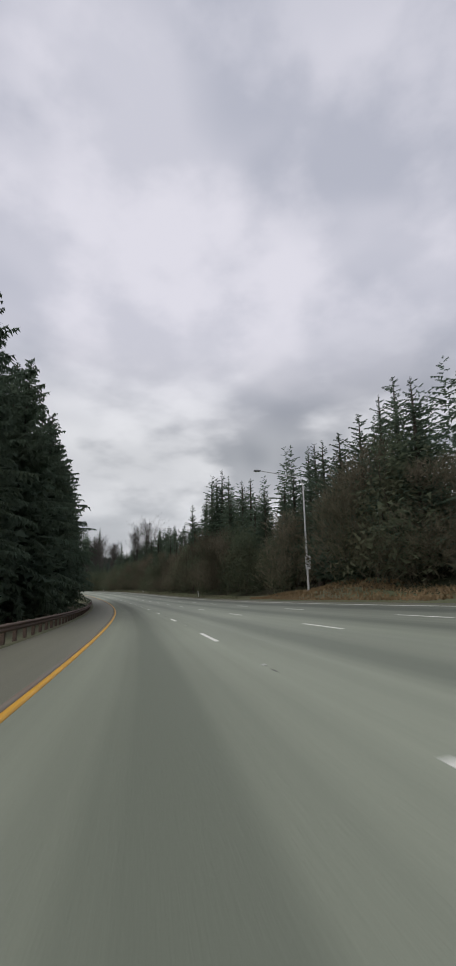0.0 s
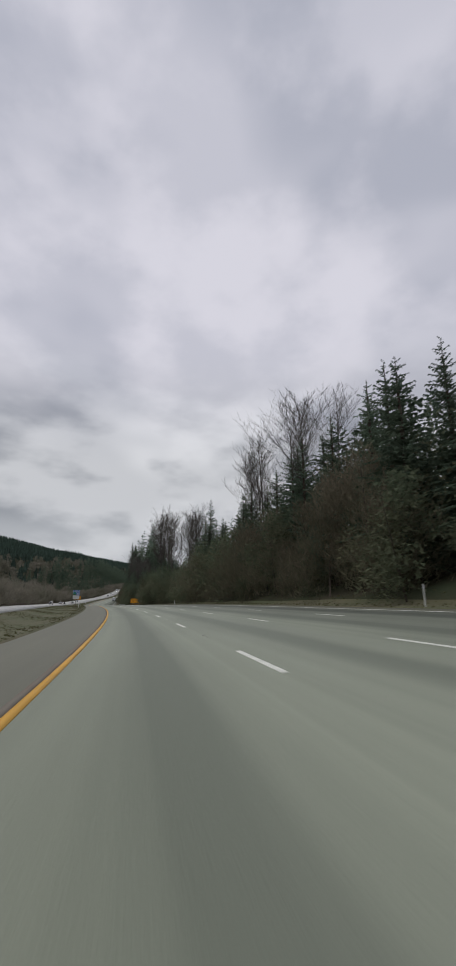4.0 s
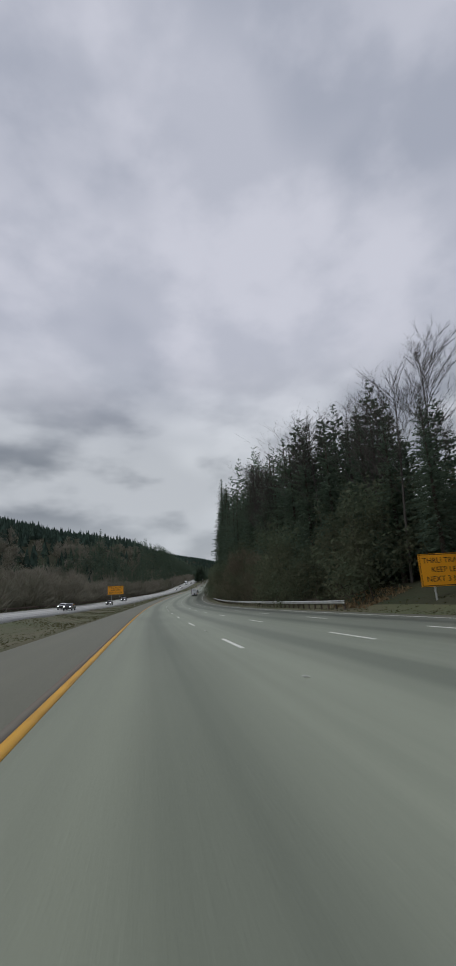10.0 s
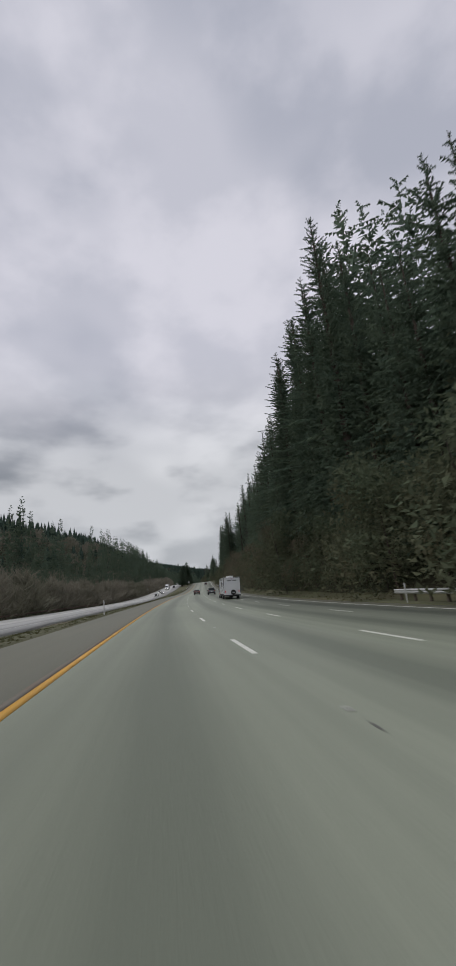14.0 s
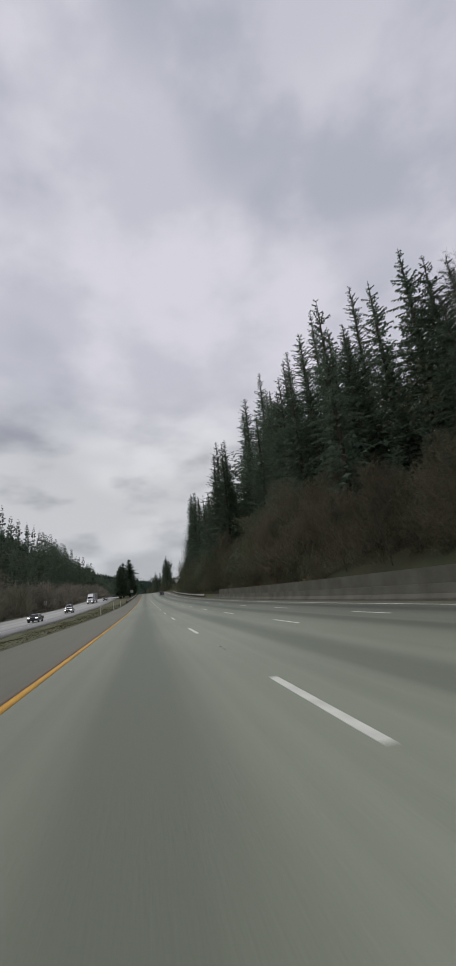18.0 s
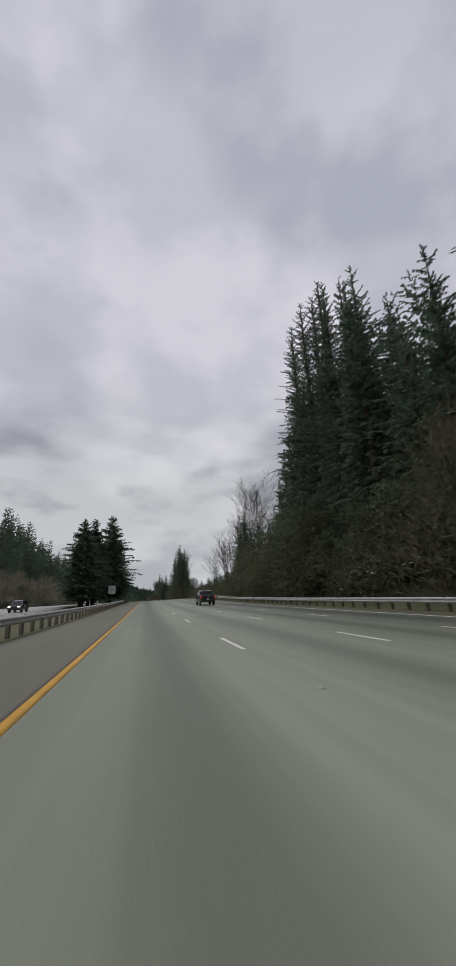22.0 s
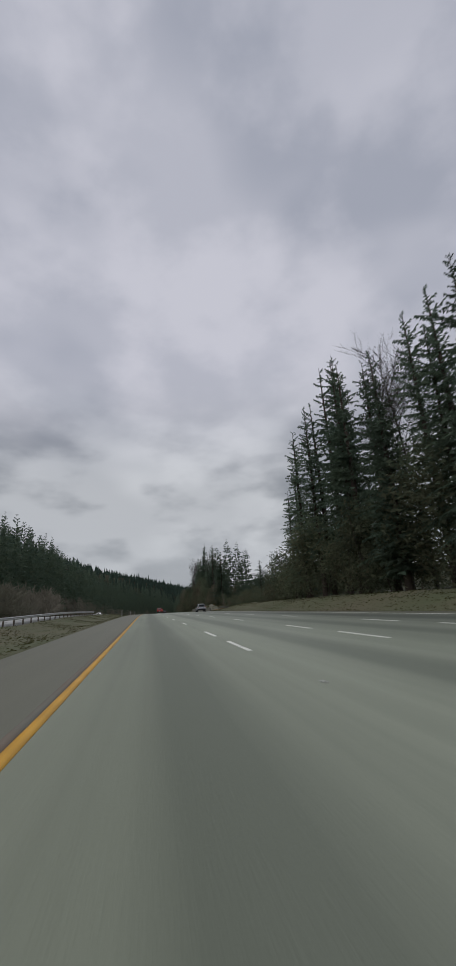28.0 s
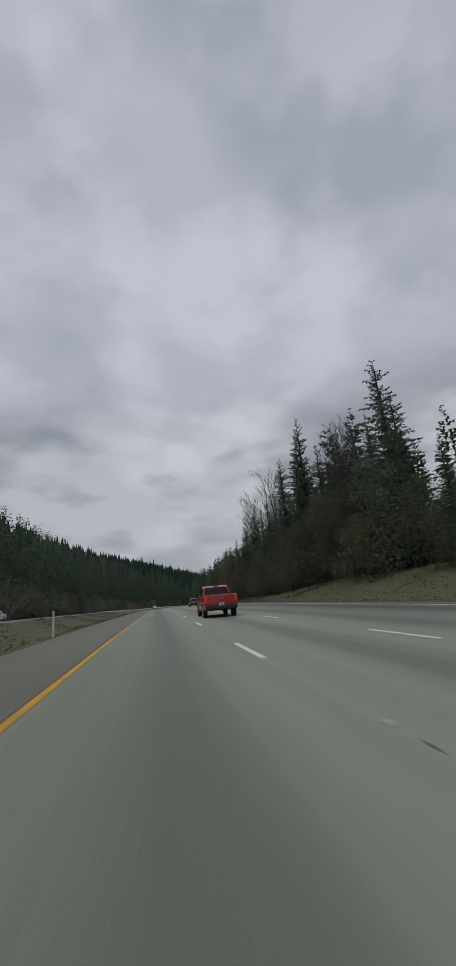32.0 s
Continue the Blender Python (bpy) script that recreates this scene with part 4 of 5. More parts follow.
for _ in range(9800):
    s, lat = r2.uniform(150, 2700), -r2.uniform(60, 400)
    h = r2.uniform(8, 15) * (1.0 if lat > -240 else 1.25)
    if -lat < 110 and s < 1100:
        if r2.random() < 0.45:
            ridge_brush.append((s, lat, r2.uniform(7, 12), r2.uniform(9, 15)))
        elif r2.random() < 0.6:
            ridge.append((s, lat, h, h * 1.6))
    else:
        ridge.append((s, lat, h, h * 1.5))
for _ in range(2200):
    s, lat = r2.uniform(1350, 3200), r2.uniform(30, 330)
    h = r2.uniform(13, 20)
    ridge.append((s, lat, h, h * 1.15))
for _ in range(900):
    s, lat = r2.uniform(1900, 3250), -r2.uniform(34, 120)
    h = r2.uniform(13, 24)
    ridge.append((s, lat, h, h * 1.15))
for _ in range(1800):
    s, lat = r2.uniform(-60, 1350), r2.uniform(52, 170)
    h = r2.uniform(8, 13)
    if s < 900:
        ridge.append((s, lat, h, h * 1.4))
    elif s > 1200 and lat < 110:
        last_woods.append((s, lat, h, h * 1.5))
woods("woods_ridge", "far fir forest on the ridge", SPIKES, ridge, M_FAR_NEEDLES)
woods("woods_bend", "fir woods beyond the last bend", LOW_FIRS, last_woods, M_NEEDLES)
woods("brush_ridge", "far leafless brush at the foot of the ridge", LOW_BRUSH, ridge_brush, M_FAR_BRUSH, "brush")

# ---- rails, barriers ----
def attach(ob, root):
    """Hangs a part that was made in world coordinates under its thing."""
    ob.parent = root
    ob.matrix_parent_inverse = root.matrix_basis.inverted()
    return ob


def w_beam(lat, side, z):
    """Cross-section of a W-beam that bulges towards side."""
    zs = [0.0, 0.04, 0.09, 0.13, 0.165, 0.20, 0.25, 0.29, 0.33]
    out = [0.0, 0.02, 0.085, 0.02, 0.0, 0.02, 0.085, 0.02, 0.0]
    lats = [lat + side * o for o in out] + [lat - side * 0.012 + side * o for o in reversed(out)]
    heights = [q for q in zs] + [q for q in reversed(zs)]
    base = z if callable(z) else (lambda s, z=z: np.full_like(np.asarray(s, float), z))
    return lats, [(lambda s, q=q: base(s) + q) for q in heights]


def guardrail(s0, s1, lat, side, mat, post_mat, label, base=0.0, spacing=1.905, beams=1, group="guardrails"):
    zfun = base if callable(base) else (lambda s: np.full_like(np.asarray(s, float), base))
    root = thing("guardrail", label, "guardrail", group, stand((s0 + s1) / 2, lat, float(zfun((s0 + s1) / 2))))
    for b in range(beams):
        lats, zs = w_beam(lat, side, lambda s, b=b: zfun(s) + 0.42 - 0.0 * b)
        attach(ribbon("beam", lats, zs, s0, s1, 3.81, mat), root)
    post = bmesh.new()
    box((0.15, 0.2, 0.95), (0, 0, 0.225), 0.01, post)
    me = bpy.data.meshes.new("post")
    post.to_mesh(me)
    post.free()
    me.materials.append(post_mat)
    blk = bmesh.new()
    box((0.16, 0.15, 0.34), (0, 0, 0), 0.01, blk)
    me2 = bpy.data.meshes.new("block")
    blk.to_mesh(me2)
    blk.free()
    me2.materials.append(post_mat)
    s = s0 + 0.6
    while s < s1:
        z = float(zfun(s))
        p = new("post", me)
        p.matrix_basis = stand(s, lat - side * 0.25, z)
        attach(p, root)
        q = new("block", me2)
        q.matrix_basis = stand(s, lat - side * 0.095, z + 0.585)
        attach(q, root)
        s += spacing
    return root


guardrail(-40, 94, -3.5, 1, M_RUST, M_RUST, "rusty brown steel guardrail beside the median shoulder")
guardrail(392, 534, 18.6, -1, M_GALV, M_POST_WOOD, "grey galvanized guardrail below the fir woods", base=0.05)
guardrail(772, 905, 17.4, -1, M_GALV, M_POST_WOOD, "grey galvanized guardrail at the foot of the wooded bank", base=0.0)
guardrail(792, 912, -3.55, 1, M_GALV, M_POST_WOOD, "grey galvanized guardrail beside the median shoulder")
guardrail(1040, 1152, -13.0, 1, M_GALV, M_POST_WOOD, "pale guardrail along the raised opposite carriageway", base=far_road_z, spacing=3.81)
guardrail(190, 905, -28.9, 1, M_RUST, M_RUST, "dark weathered guardrail on the far side of the opposite carriageway", base=far_road_z, spacing=7.62)


def barrier(name, label, s0, s1, lat, heights, length=6.0, mat=M_BARRIER, side=-1, base=0.0):
    """A run of cast concrete panels; heights: outline from the road side's foot upwards, as offset and height."""
    root = thing(name, label, "barrier", "", stand((s0 + s1) / 2, lat, base))
    s = s0
    while s < s1 - 0.5:
        e = min(s + length, s1)
        lats = [lat + side * o for o, _ in heights]
        zs = [base + z for _, z in heights]
        n = len(heights)
        v = np.concatenate([spots(np.full(n, q), np.array(lats), np.array(zs)) for q in (s + 0.012, e - 0.012)])
        bm = bmesh.new()
        bv = [bm.verts.new(tuple(c)) for c in v]
        for q in range(n):
            bm.faces.new((bv[q], bv[(q + 1) % n], bv[n + (q + 1) % n], bv[n + q]))
        bm.faces.new(bv[:n])
        bm.faces.new(list(reversed(bv[n:])))
        bmesh.ops.recalc_face_normals(bm, faces=bm.faces)
        attach(part("panel", bm, mat), root)
        s = e
    return root


JERSEY = [(0.30, -0.2), (0.30, 0.08), (0.13, 0.33), (0.08, 0.82), (-0.08, 0.82), (-0.13, 0.33), (-0.30, 0.08), (-0.30, -0.2)]
barrier("concrete_barrier", "low grey concrete barrier at the foot of the brown cut slope", 640, 752, 16.9, JERSEY)
barrier("retaining_wall", "plain grey concrete retaining wall holding back the brown cut slope", 628, 754, 18.6,
        [(0.15, -0.3), (0.15, 1.75), (-0.15, 1.75), (-0.15, -0.3)], 7.3)
barrier("mossy_barrier", "short mossy concrete barrier on the outer shoulder", 1136, 1186, 16.9, JERSEY, 3.8)


# ---- signs, posts, lamp ----
def lettering(text, size, mat, root, m):
    cu = bpy.data.curves.new("text", "FONT")
    cu.body, cu.size, cu.align_x, cu.align_y, cu.extrude = text, size, "CENTER", "CENTER", 0.002
    tmp = bpy.data.objects.new("text", cu)
    scene.collection.objects.link(tmp)
    bpy.context.view_layer.update()
    me = bpy.data.meshes.new_from_object(tmp.evaluated_get(bpy.context.evaluated_depsgraph_get()))
    bpy.data.objects.remove(tmp)
    me.materials.clear()
    me.materials.append(mat)
    ob = new("lettering", me)
    ob.parent, ob.matrix_basis = root, m
    return ob


FACE = Matrix.Rotation(radians(90), 4, "X")


def panel(name, w, h, z, mat, root, y=0.0, thick=0.02, bevel=0.0, x=0.0, label=""):
    return part(name, box((w, thick, h), (x, y, z), bevel), mat, root, label)


def work_sign(s, lat, z, turn=0.0, lean=0.0):
    root = thing("work_sign", "orange freeway work sign with black lettering on two posts", "sign", "orange work signs",
                 stand(s, lat, ground_at(s, lat), turn))
    panel("panel", 4.3, 2.35, z, M_ORANGE, root, bevel=0.0)
    for x, zz, w, h in ((0, z + 1.11, 4.16, 0.05), (0, z - 1.11, 4.16, 0.05), (-2.06, z, 0.05, 2.2), (2.06, z, 0.05, 2.2)):
        panel("border", w, h, zz, M_BLACK, root, -0.013, 0.006, x=x)
    for x in (-1.15, 1.15):
        part("post", box((0.09, 0.09, z + 1.4), (x, 0.07, (z + 1.0) / 2 - 0.4), 0.01), M_GALV, root)
    for text, dz in (("THRU TRAFFIC", 0.66), ("KEEP LEFT", 0.0), ("NEXT 3 MILES", -0.66)):
        lettering(text, 0.56, M_BLACK, root, Matrix.Translation((0, -0.016, z + dz)) @ FACE)
    return root


work_sign(383, 22.9, 2.75 - ground_at(383, 22.9), -6)
work_sign(481, -10.9, 3.85 - ground_at(481, -10.9), 4)

tour = thing("tourist_sign", "blue and white roadside information sign on one wooden post", "sign", "", stand(254, -5.6, ground_at(254, -5.6), 3))
panel("back", 1.5, 2.1, 3.05, M_SIGN_WHITE, tour)
panel("header", 1.42, 0.3, 3.93, M_SIGN_BLUE, tour, -0.014, 0.006)
panel("map_panel", 0.68, 0.86, 3.3, M_SIGN_TEAL, tour, -0.014, 0.006, x=-0.37)
panel("hill_shape", 0.6, 0.3, 3.05, M_SIGN_GREEN, tour, -0.02, 0.004, x=-0.37)
panel("blue_panel", 0.7, 0.86, 3.3, M_SIGN_BLUE, tour, -0.014, 0.006, x=0.36)
for z in (3.52, 3.3, 3.08):
    panel("writing_bar", 0.45, 0.07, z, M_SIGN_WHITE, tour, -0.019, 0.004, x=0.36)
panel("writing_bar", 0.8, 0.1, 3.93, M_SIGN_WHITE, tour, -0.019, 0.004)
part("post", box((0.14, 0.12, 3.4), (0.1, 0.08, 1.2), 0.01), M_POST_WOOD, tour)

white_sign = thing("notice_sign", "small white notice sign with dark writing behind the guardrail", "sign", "", stand(897, -5.2, ground_at(897, -5.2), 3))
panel("panel", 1.35, 1.55, 3.1, M_SIGN_WHITE, white_sign)
for z, w in ((3.62, 1.0), (3.4, 0.85), (3.18, 0.9), (2.9, 1.0), (2.65, 0.7)):
    panel("writing_bar", w, 0.07, z, M_TRAILER_GREY, white_sign, -0.013, 0.005)
part("post", box((0.1, 0.1, 3.2), (0, 0.06, 1.4), 0.01), M_POST_WOOD, white_sign)
for s, lat, w, h in ((345, -31.5, 1.9, 0.9), (812, -31.0, 1.3, 1.5), (905, -12.2, 1.0, 1.2)):
    far_sign = thing("far_sign", "small pale sign seen from behind across the median", "sign", "signs across the median", stand(s, lat, ground_at(s, lat)))
    panel("panel", w, h, 2.6, M_SIGN_WHITE, far_sign)
    panel("writing_bar", w * 0.7, 0.15, 2.7, M_TRAILER_GREY, far_sign, -0.013, 0.005)
    for x in (-w * 0.3, w * 0.3):
        part("post", box((0.08, 0.08, 2.8), (x, 0.05, 1.2)), M_GALV, far_sign)

lamp = thing("street_lamp", "tall grey steel street lamp with curved arm and white sign", "street lamp", "", stand(49, 22.4, ground_at(49, 22.4)))
part("pole", rod((0, 0, -0.2), (-0.15, 0, 12.8), 0.14, 0.09, 12), M_GALV, lamp)
arm = bmesh.new()
prev = Vector((-0.15, 0, 12.75))
for q in range(1, 13):
    a = q / 12
    turn_ = min(1.0, a / 0.4)
    nxt = Vector((-0.15 - 1.4 * (1 - math.cos(turn_ * math.pi / 2)) - 4.3 * max(0.0, a - 0.4) / 0.6, 0, 12.75 + 1.3 * math.sin(turn_ * math.pi / 2) + 0.5 * max(0.0, a - 0.4) / 0.6))
    rod(prev, nxt + (nxt - prev).normalized() * 0.01, 0.055, 0.05, 8, arm)
    prev = nxt
part("arm", arm, M_GALV, lamp)
part("lamp_head", box((0.85, 0.34, 0.2), tuple(prev + Vector((-0.3, 0, -0.02))), 0.05), M_TRAILER_GREY, lamp, "dark lamp head")
part("lens", box((0.4, 0.22, 0.05), tuple(prev + Vector((-0.36, 0, -0.115))), 0.02), M_HEADLAMP, lamp)
part("base_plate", box((0.5, 0.5, 0.12), (0, 0, 0.0), 0.02), M_BARRIER, lamp)
plate = panel("sign_panel", 0.66, 1.6, 3.4, M_SIGN_WHITE, lamp, -0.14, 0.015)
for z, w, h in ((3.86, 0.36, 0.3), (3.45, 0.42, 0.09), (3.2, 0.38, 0.09), (2.95, 0.32, 0.09)):
    panel("writing_bar", w, h, z, M_BLACK, lamp, -0.151, 0.005)


def delineator(s, lat, lean=0.0):
    root = thing("delineator_post", "slim white plastic roadside marker post", "marker post", "marker posts",
                 stand(s, lat, ground_at(s, lat)) @ Matrix.Rotation(radians(lean), 4, "Y"))
    part("post", box((0.1, 0.03, 1.35), (0, 0, 0.58), 0.012), M_SIGN_WHITE, root)
    part("reflector", box((0.08, 0.012, 0.18), (0, -0.02, 1.08)), M_PLATE, root)
    return root


for s, lat, lean in ((247, -4.8, 1), (366, -4.2, 0), (470, -4.6, 2), (544, -4.0, 0), (622, -4.0, 0), (714, -3.7, 1), (738, -3.7, 0), (760, -3.7, 0), (865, -4.6, 0),
                     (1000, -3.9, 1), (1117, -3.6, 0), (1160, -3.6, 2), (1191, -3.5, 0), (1250, -3.6, 0), (91, 18.0, -9), (161, 17.4, 0), (247, 17.4, 4), (530, 17.3, 0)):
    delineator(s, lat, lean)

# ---- vehicles ----
def prism(profile, half):
    """A solid from an outline in (y, z); half: half width at a height."""
    bm = bmesh.new()
    rows_ = [[bm.verts.new((sx * half(z), y, z)) for y, z in profile] for sx in (-1, 1)]
    n = len(profile)
    for q in range(n):
        bm.faces.new((rows_[0][q], rows_[0][(q + 1) % n], rows_[1][(q + 1) % n], rows_[1][q]))
    bm.faces.new(rows_[0])
    bm.faces.new(rows_[1])
    bmesh.ops.recalc_face_normals(bm, faces=bm.faces)
    return bm


def rounded(bm, r=0.05, seg=2):
    bmesh.ops.bevel(bm, geom=[e for e in bm.edges], offset=r, segments=seg, affect="EDGES", profile=0.6, clamp_overlap=True)
    return bm


def slab(points, depth=0.012):
    """A thin plate on three or more corners."""
    bm = bmesh.new()
    pts = [Vector(p) for p in points]
    nrm = (pts[1] - pts[0]).cross(pts[2] - pts[0]).normalized() * depth
    a = [bm.verts.new(p) for p in pts]
    b = [bm.verts.new(p + nrm) for p in pts]
    n = len(pts)
    bm.faces.new(a)
    bm.faces.new(list(reversed(b)))
    for q in range(n):
        bm.faces.new((a[q], b[q], b[(q + 1) % n], a[(q + 1) % n]))
    bmesh.ops.recalc_face_normals(bm, faces=bm.faces)
    return bm


def wheel(root, x, y, r, w):
    side = 1 if x > 0 else -1
    tyre = bmesh.new()
    bmesh.ops.create_cone(tyre, cap_ends=True, segments=24, radius1=r, radius2=r, depth=w, matrix=Matrix.Rotation(radians(90), 4, "Y"))
    bmesh.ops.bevel(tyre, geom=[e for e in tyre.edges if len(e.link_faces) == 2 and abs(e.verts[0].co.x - e.verts[1].co.x) < 1e-5], offset=0.035, segments=2, affect="EDGES")
    t = part("wheel", tyre, M_TYRE, root, m=Matrix.Translation((x - side * w / 2, y, r)))
    rim = bmesh.new()
    bmesh.ops.create_cone(rim, cap_ends=True, segments=20, radius1=r * 0.62, radius2=r * 0.62, depth=0.03, matrix=Matrix.Translation((side * (w / 2 + 0.002), 0, 0)) @ Matrix.Rotation(radians(90), 4, "Y"))
    part("rim", rim, M_RIM, t)
    for q in range(5):
        a = 1.2566 * q
        part("spoke_gap", box((0.012, r * 0.2, r * 0.3), (side * (w / 2 + 0.015), r * 0.36 * math.sin(a), r * 0.36 * math.cos(a)), turn=Matrix.Rotation(-a, 4, "X")), M_TYRE, t)
    return t


def vehicle(name, label, category, m, mat, W, body, cabin, top_in, belt, roof, side_glass, wheels, wr, tail, tail_mat=M_TAIL_DIM,
            rear_glass=None, screen=None, bumper=None, plate_z=0.8, length=4.7, heads=M_HEADLAMP, group="cars", extras=()):
    root = thing(name, label, category, group, m)
    hw = W / 2
    part("body", rounded(prism(body, lambda z: hw * (1.0 - 0.05 * max(0.0, 0.6 - z)))), mat, root)
    half = lambda z: hw - 0.06 - (top_in * max(0.0, z - belt) / (roof - belt))
    part("cabin", rounded(prism(cabin, half), 0.06), mat, root)
    for poly in side_glass:
        for sx in (-1, 1):
            pts = [(sx * (half(z) + 0.004), y, z) for y, z in poly]
            part("window", slab(pts if sx < 0 else list(reversed(pts)), 0.01), M_GLASS_DARK, root)
    for nm, glass, out in (("rear_window", rear_glass, -1), ("windscreen", screen, 1)):
        if glass:
            (y0, z0), (y1, z1) = glass
            w0, w1 = half(z0) - 0.1, half(z1) - 0.1
            off = 0.012 * out
            pts = [(-w0, y0 + off, z0), (w0, y0 + off, z0), (w1, y1 + off, z1), (-w1, y1 + off, z1)]
            part(nm, slab(pts if out < 0 else list(reversed(pts)), 0.01), M_GLASS_DARK, root)
    for y in wheels:
        for sx in (-1, 1):
            arch = bmesh.new()
            bmesh.ops.create_cone(arch, cap_ends=True, segments=20, radius1=wr * 1.16, radius2=wr * 1.16, depth=0.05, matrix=Matrix.Translation((sx * (hw - 0.018), y, wr + 0.03)) @ Matrix.Rotation(radians(90), 4, "Y"))
            part("wheel_arch", arch, M_TRIM, root)
            wheel(root, sx * (hw + 0.02), y, wr, 0.25)
    for x, z, w, h in tail:
        for sx in (-1, 1):
            part("tail_lamp", box((w, 0.16, h), (sx * x, 0.05, z), 0.015), tail_mat, root)
    for sx in (-1, 1):
        part("headlamp", box((0.36, 0.18, 0.17), (sx * (hw - 0.26), length - 0.08, 0.82), 0.03), heads, root)
        part("door_mirror", box((0.2, 0.12, 0.17), (sx * (hw + 0.08), cabin[-1][0] - 0.45, belt + 0.1), 0.03), M_TRIM, root)
        part("door_handle", box((0.02, 0.16, 0.035), (sx * (hw + 0.004), cabin[-1][0] - 1.6, belt - 0.12), 0.006), M_TRIM, root)
    bw, by, bz, bh, bmat = bumper or (W * 0.96, 0.0, 0.55, 0.24, M_TRIM)
    part("rear_bumper", box((bw, 0.22, bh), (0, by, bz), 0.04), bmat, root)
    part("front_bumper", box((W * 0.95, 0.2, 0.3), (0, length - 0.05, 0.5), 0.05), M_TRIM, root)
    part("grille", box((W * 0.5, 0.06, 0.24), (0, length + 0.01, 0.78), 0.02), M_TRIM, root)
    np_ = part("number_plate", box((0.32, 0.02, 0.16), (0, -0.12 if bumper else -0.07, plate_z), 0.004), M_PLATE, root)
    part("plate_bar", box((0.24, 0.006, 0.06), (0, -0.133 if bumper else -0.083, plate_z)), M_TRAILER_GREY, np_)
    for nm, bm, mt in extras:
        part(nm, bm, mt, root)
    return root


def pickup(label, m, mat, tail_mat, bumper_mat, group="traffic"):
    L, W = 5.85, 2.03
    body = [(0.06, 0.55), (0.0, 0.8), (0.04, 1.33), (1.95, 1.36), (4.25, 1.36), (5.55, 1.22), (5.82, 1.02), (5.84, 0.62), (5.6, 0.46), (0.35, 0.46)]
    cabin = [(1.95, 1.25), (2.12, 1.86), (2.5, 1.95), (3.4, 1.96), (3.85, 1.86), (4.55, 1.25)]
    extras = [("bed_liner", box((W - 0.3, 1.65, 0.02), (0, 1.0, 1.352), 0.004), M_TRIM),
              ("tailgate_badge", box((0.22, 0.02, 0.09), (0, -0.005, 1.1), 0.004), M_CHROME),
              ("tailgate_seam", box((W - 0.5, 0.012, 0.02), (0, 0.012, 0.82)), M_TRIM),
              ("tow_hitch", box((0.1, 0.25, 0.1), (0, -0.1, 0.42), 0.01), M_TRIM),
              ("third_brake_lamp", box((0.3, 0.03, 0.05), (0, 2.08, 1.9), 0.005), M_TAIL_DIM),
              ("running_board", box((W + 0.02, 2.2, 0.08), (0, 3.1, 0.42), 0.02), M_TRIM)]
    return vehicle("pickup_truck", label, "pickup truck", m, mat, W, body, cabin, 0.2, 1.3, 1.96,
                   [[(2.25, 1.4), (2.36, 1.8), (3.0, 1.83), (3.0, 1.4)], [(3.08, 1.4), (3.08, 1.83), (3.6, 1.82), (4.2, 1.4)]],
                   (1.2, 4.75), 0.40, [(W / 2 - 0.09, 1.08, 0.17, 0.34)], tail_mat, ((2.0, 1.42), (2.1, 1.82)), ((4.48, 1.32), (3.9, 1.84)),
                   (W * 0.97, -0.02, 0.62, 0.2, bumper_mat), 0.78, L, group=group, extras=extras)


def suv(label, m, mat, tail_mat=M_TAIL_DIM, heads=M_HEADLAMP, group="traffic"):
    L, W = 4.6, 1.82
    body = [(0.1, 0.5), (0.0, 0.72), (0.06, 1.02), (0.3, 1.06), (3.3, 1.04), (4.35, 0.92), (4.58, 0.75), (4.6, 0.5), (4.4, 0.34), (0.35, 0.36)]
    cabin = [(0.12, 0.95), (0.45, 1.57), (0.62, 1.69), (1.5, 1.73), (2.2, 1.71), (2.6, 1.62), (3.55, 0.98)]
    extras = [("lower_cladding", box((W - 0.1, 0.1, 0.24), (0, 0.03, 0.56), 0.04), M_TRIM), ("tailgate_trim", box((0.9, 0.03, 0.06), (0, 0.05, 0.96), 0.01), M_CHROME), ("roof_rail", box((0.04, 1.7, 0.05), (-0.62, 1.55, 1.745), 0.015), M_TRIM), ("roof_rail", box((0.04, 1.7, 0.05), (0.62, 1.55, 1.745), 0.015), M_TRIM),
              ("spoiler", box((1.2, 0.22, 0.04), (0, 0.46, 1.66), 0.015), mat), ("sill", box((W + 0.005, 2.4, 0.12), (0, 2.3, 0.4), 0.02), M_TRIM)]
    return vehicle("suv", label, "car", m, mat, W, body, cabin, 0.2, 1.0, 1.71,
                   [[(0.55, 1.1), (0.72, 1.52), (1.25, 1.6), (1.25, 1.07)], [(1.31, 1.07), (1.31, 1.61), (2.07, 1.63), (2.07, 1.06)],
                    [(2.13, 1.06), (2.13, 1.63), (2.5, 1.58), (3.2, 1.06)]],
                   (0.85, 3.6), 0.35, [(W / 2 - 0.14, 1.0, 0.22, 0.18)], tail_mat, ((0.185, 1.08), (0.435, 1.54)), ((3.5, 1.06), (2.66, 1.58)),
                   (W * 0.97, 0.02, 0.52, 0.3, M_TRIM), 0.86, L, heads, group, extras)


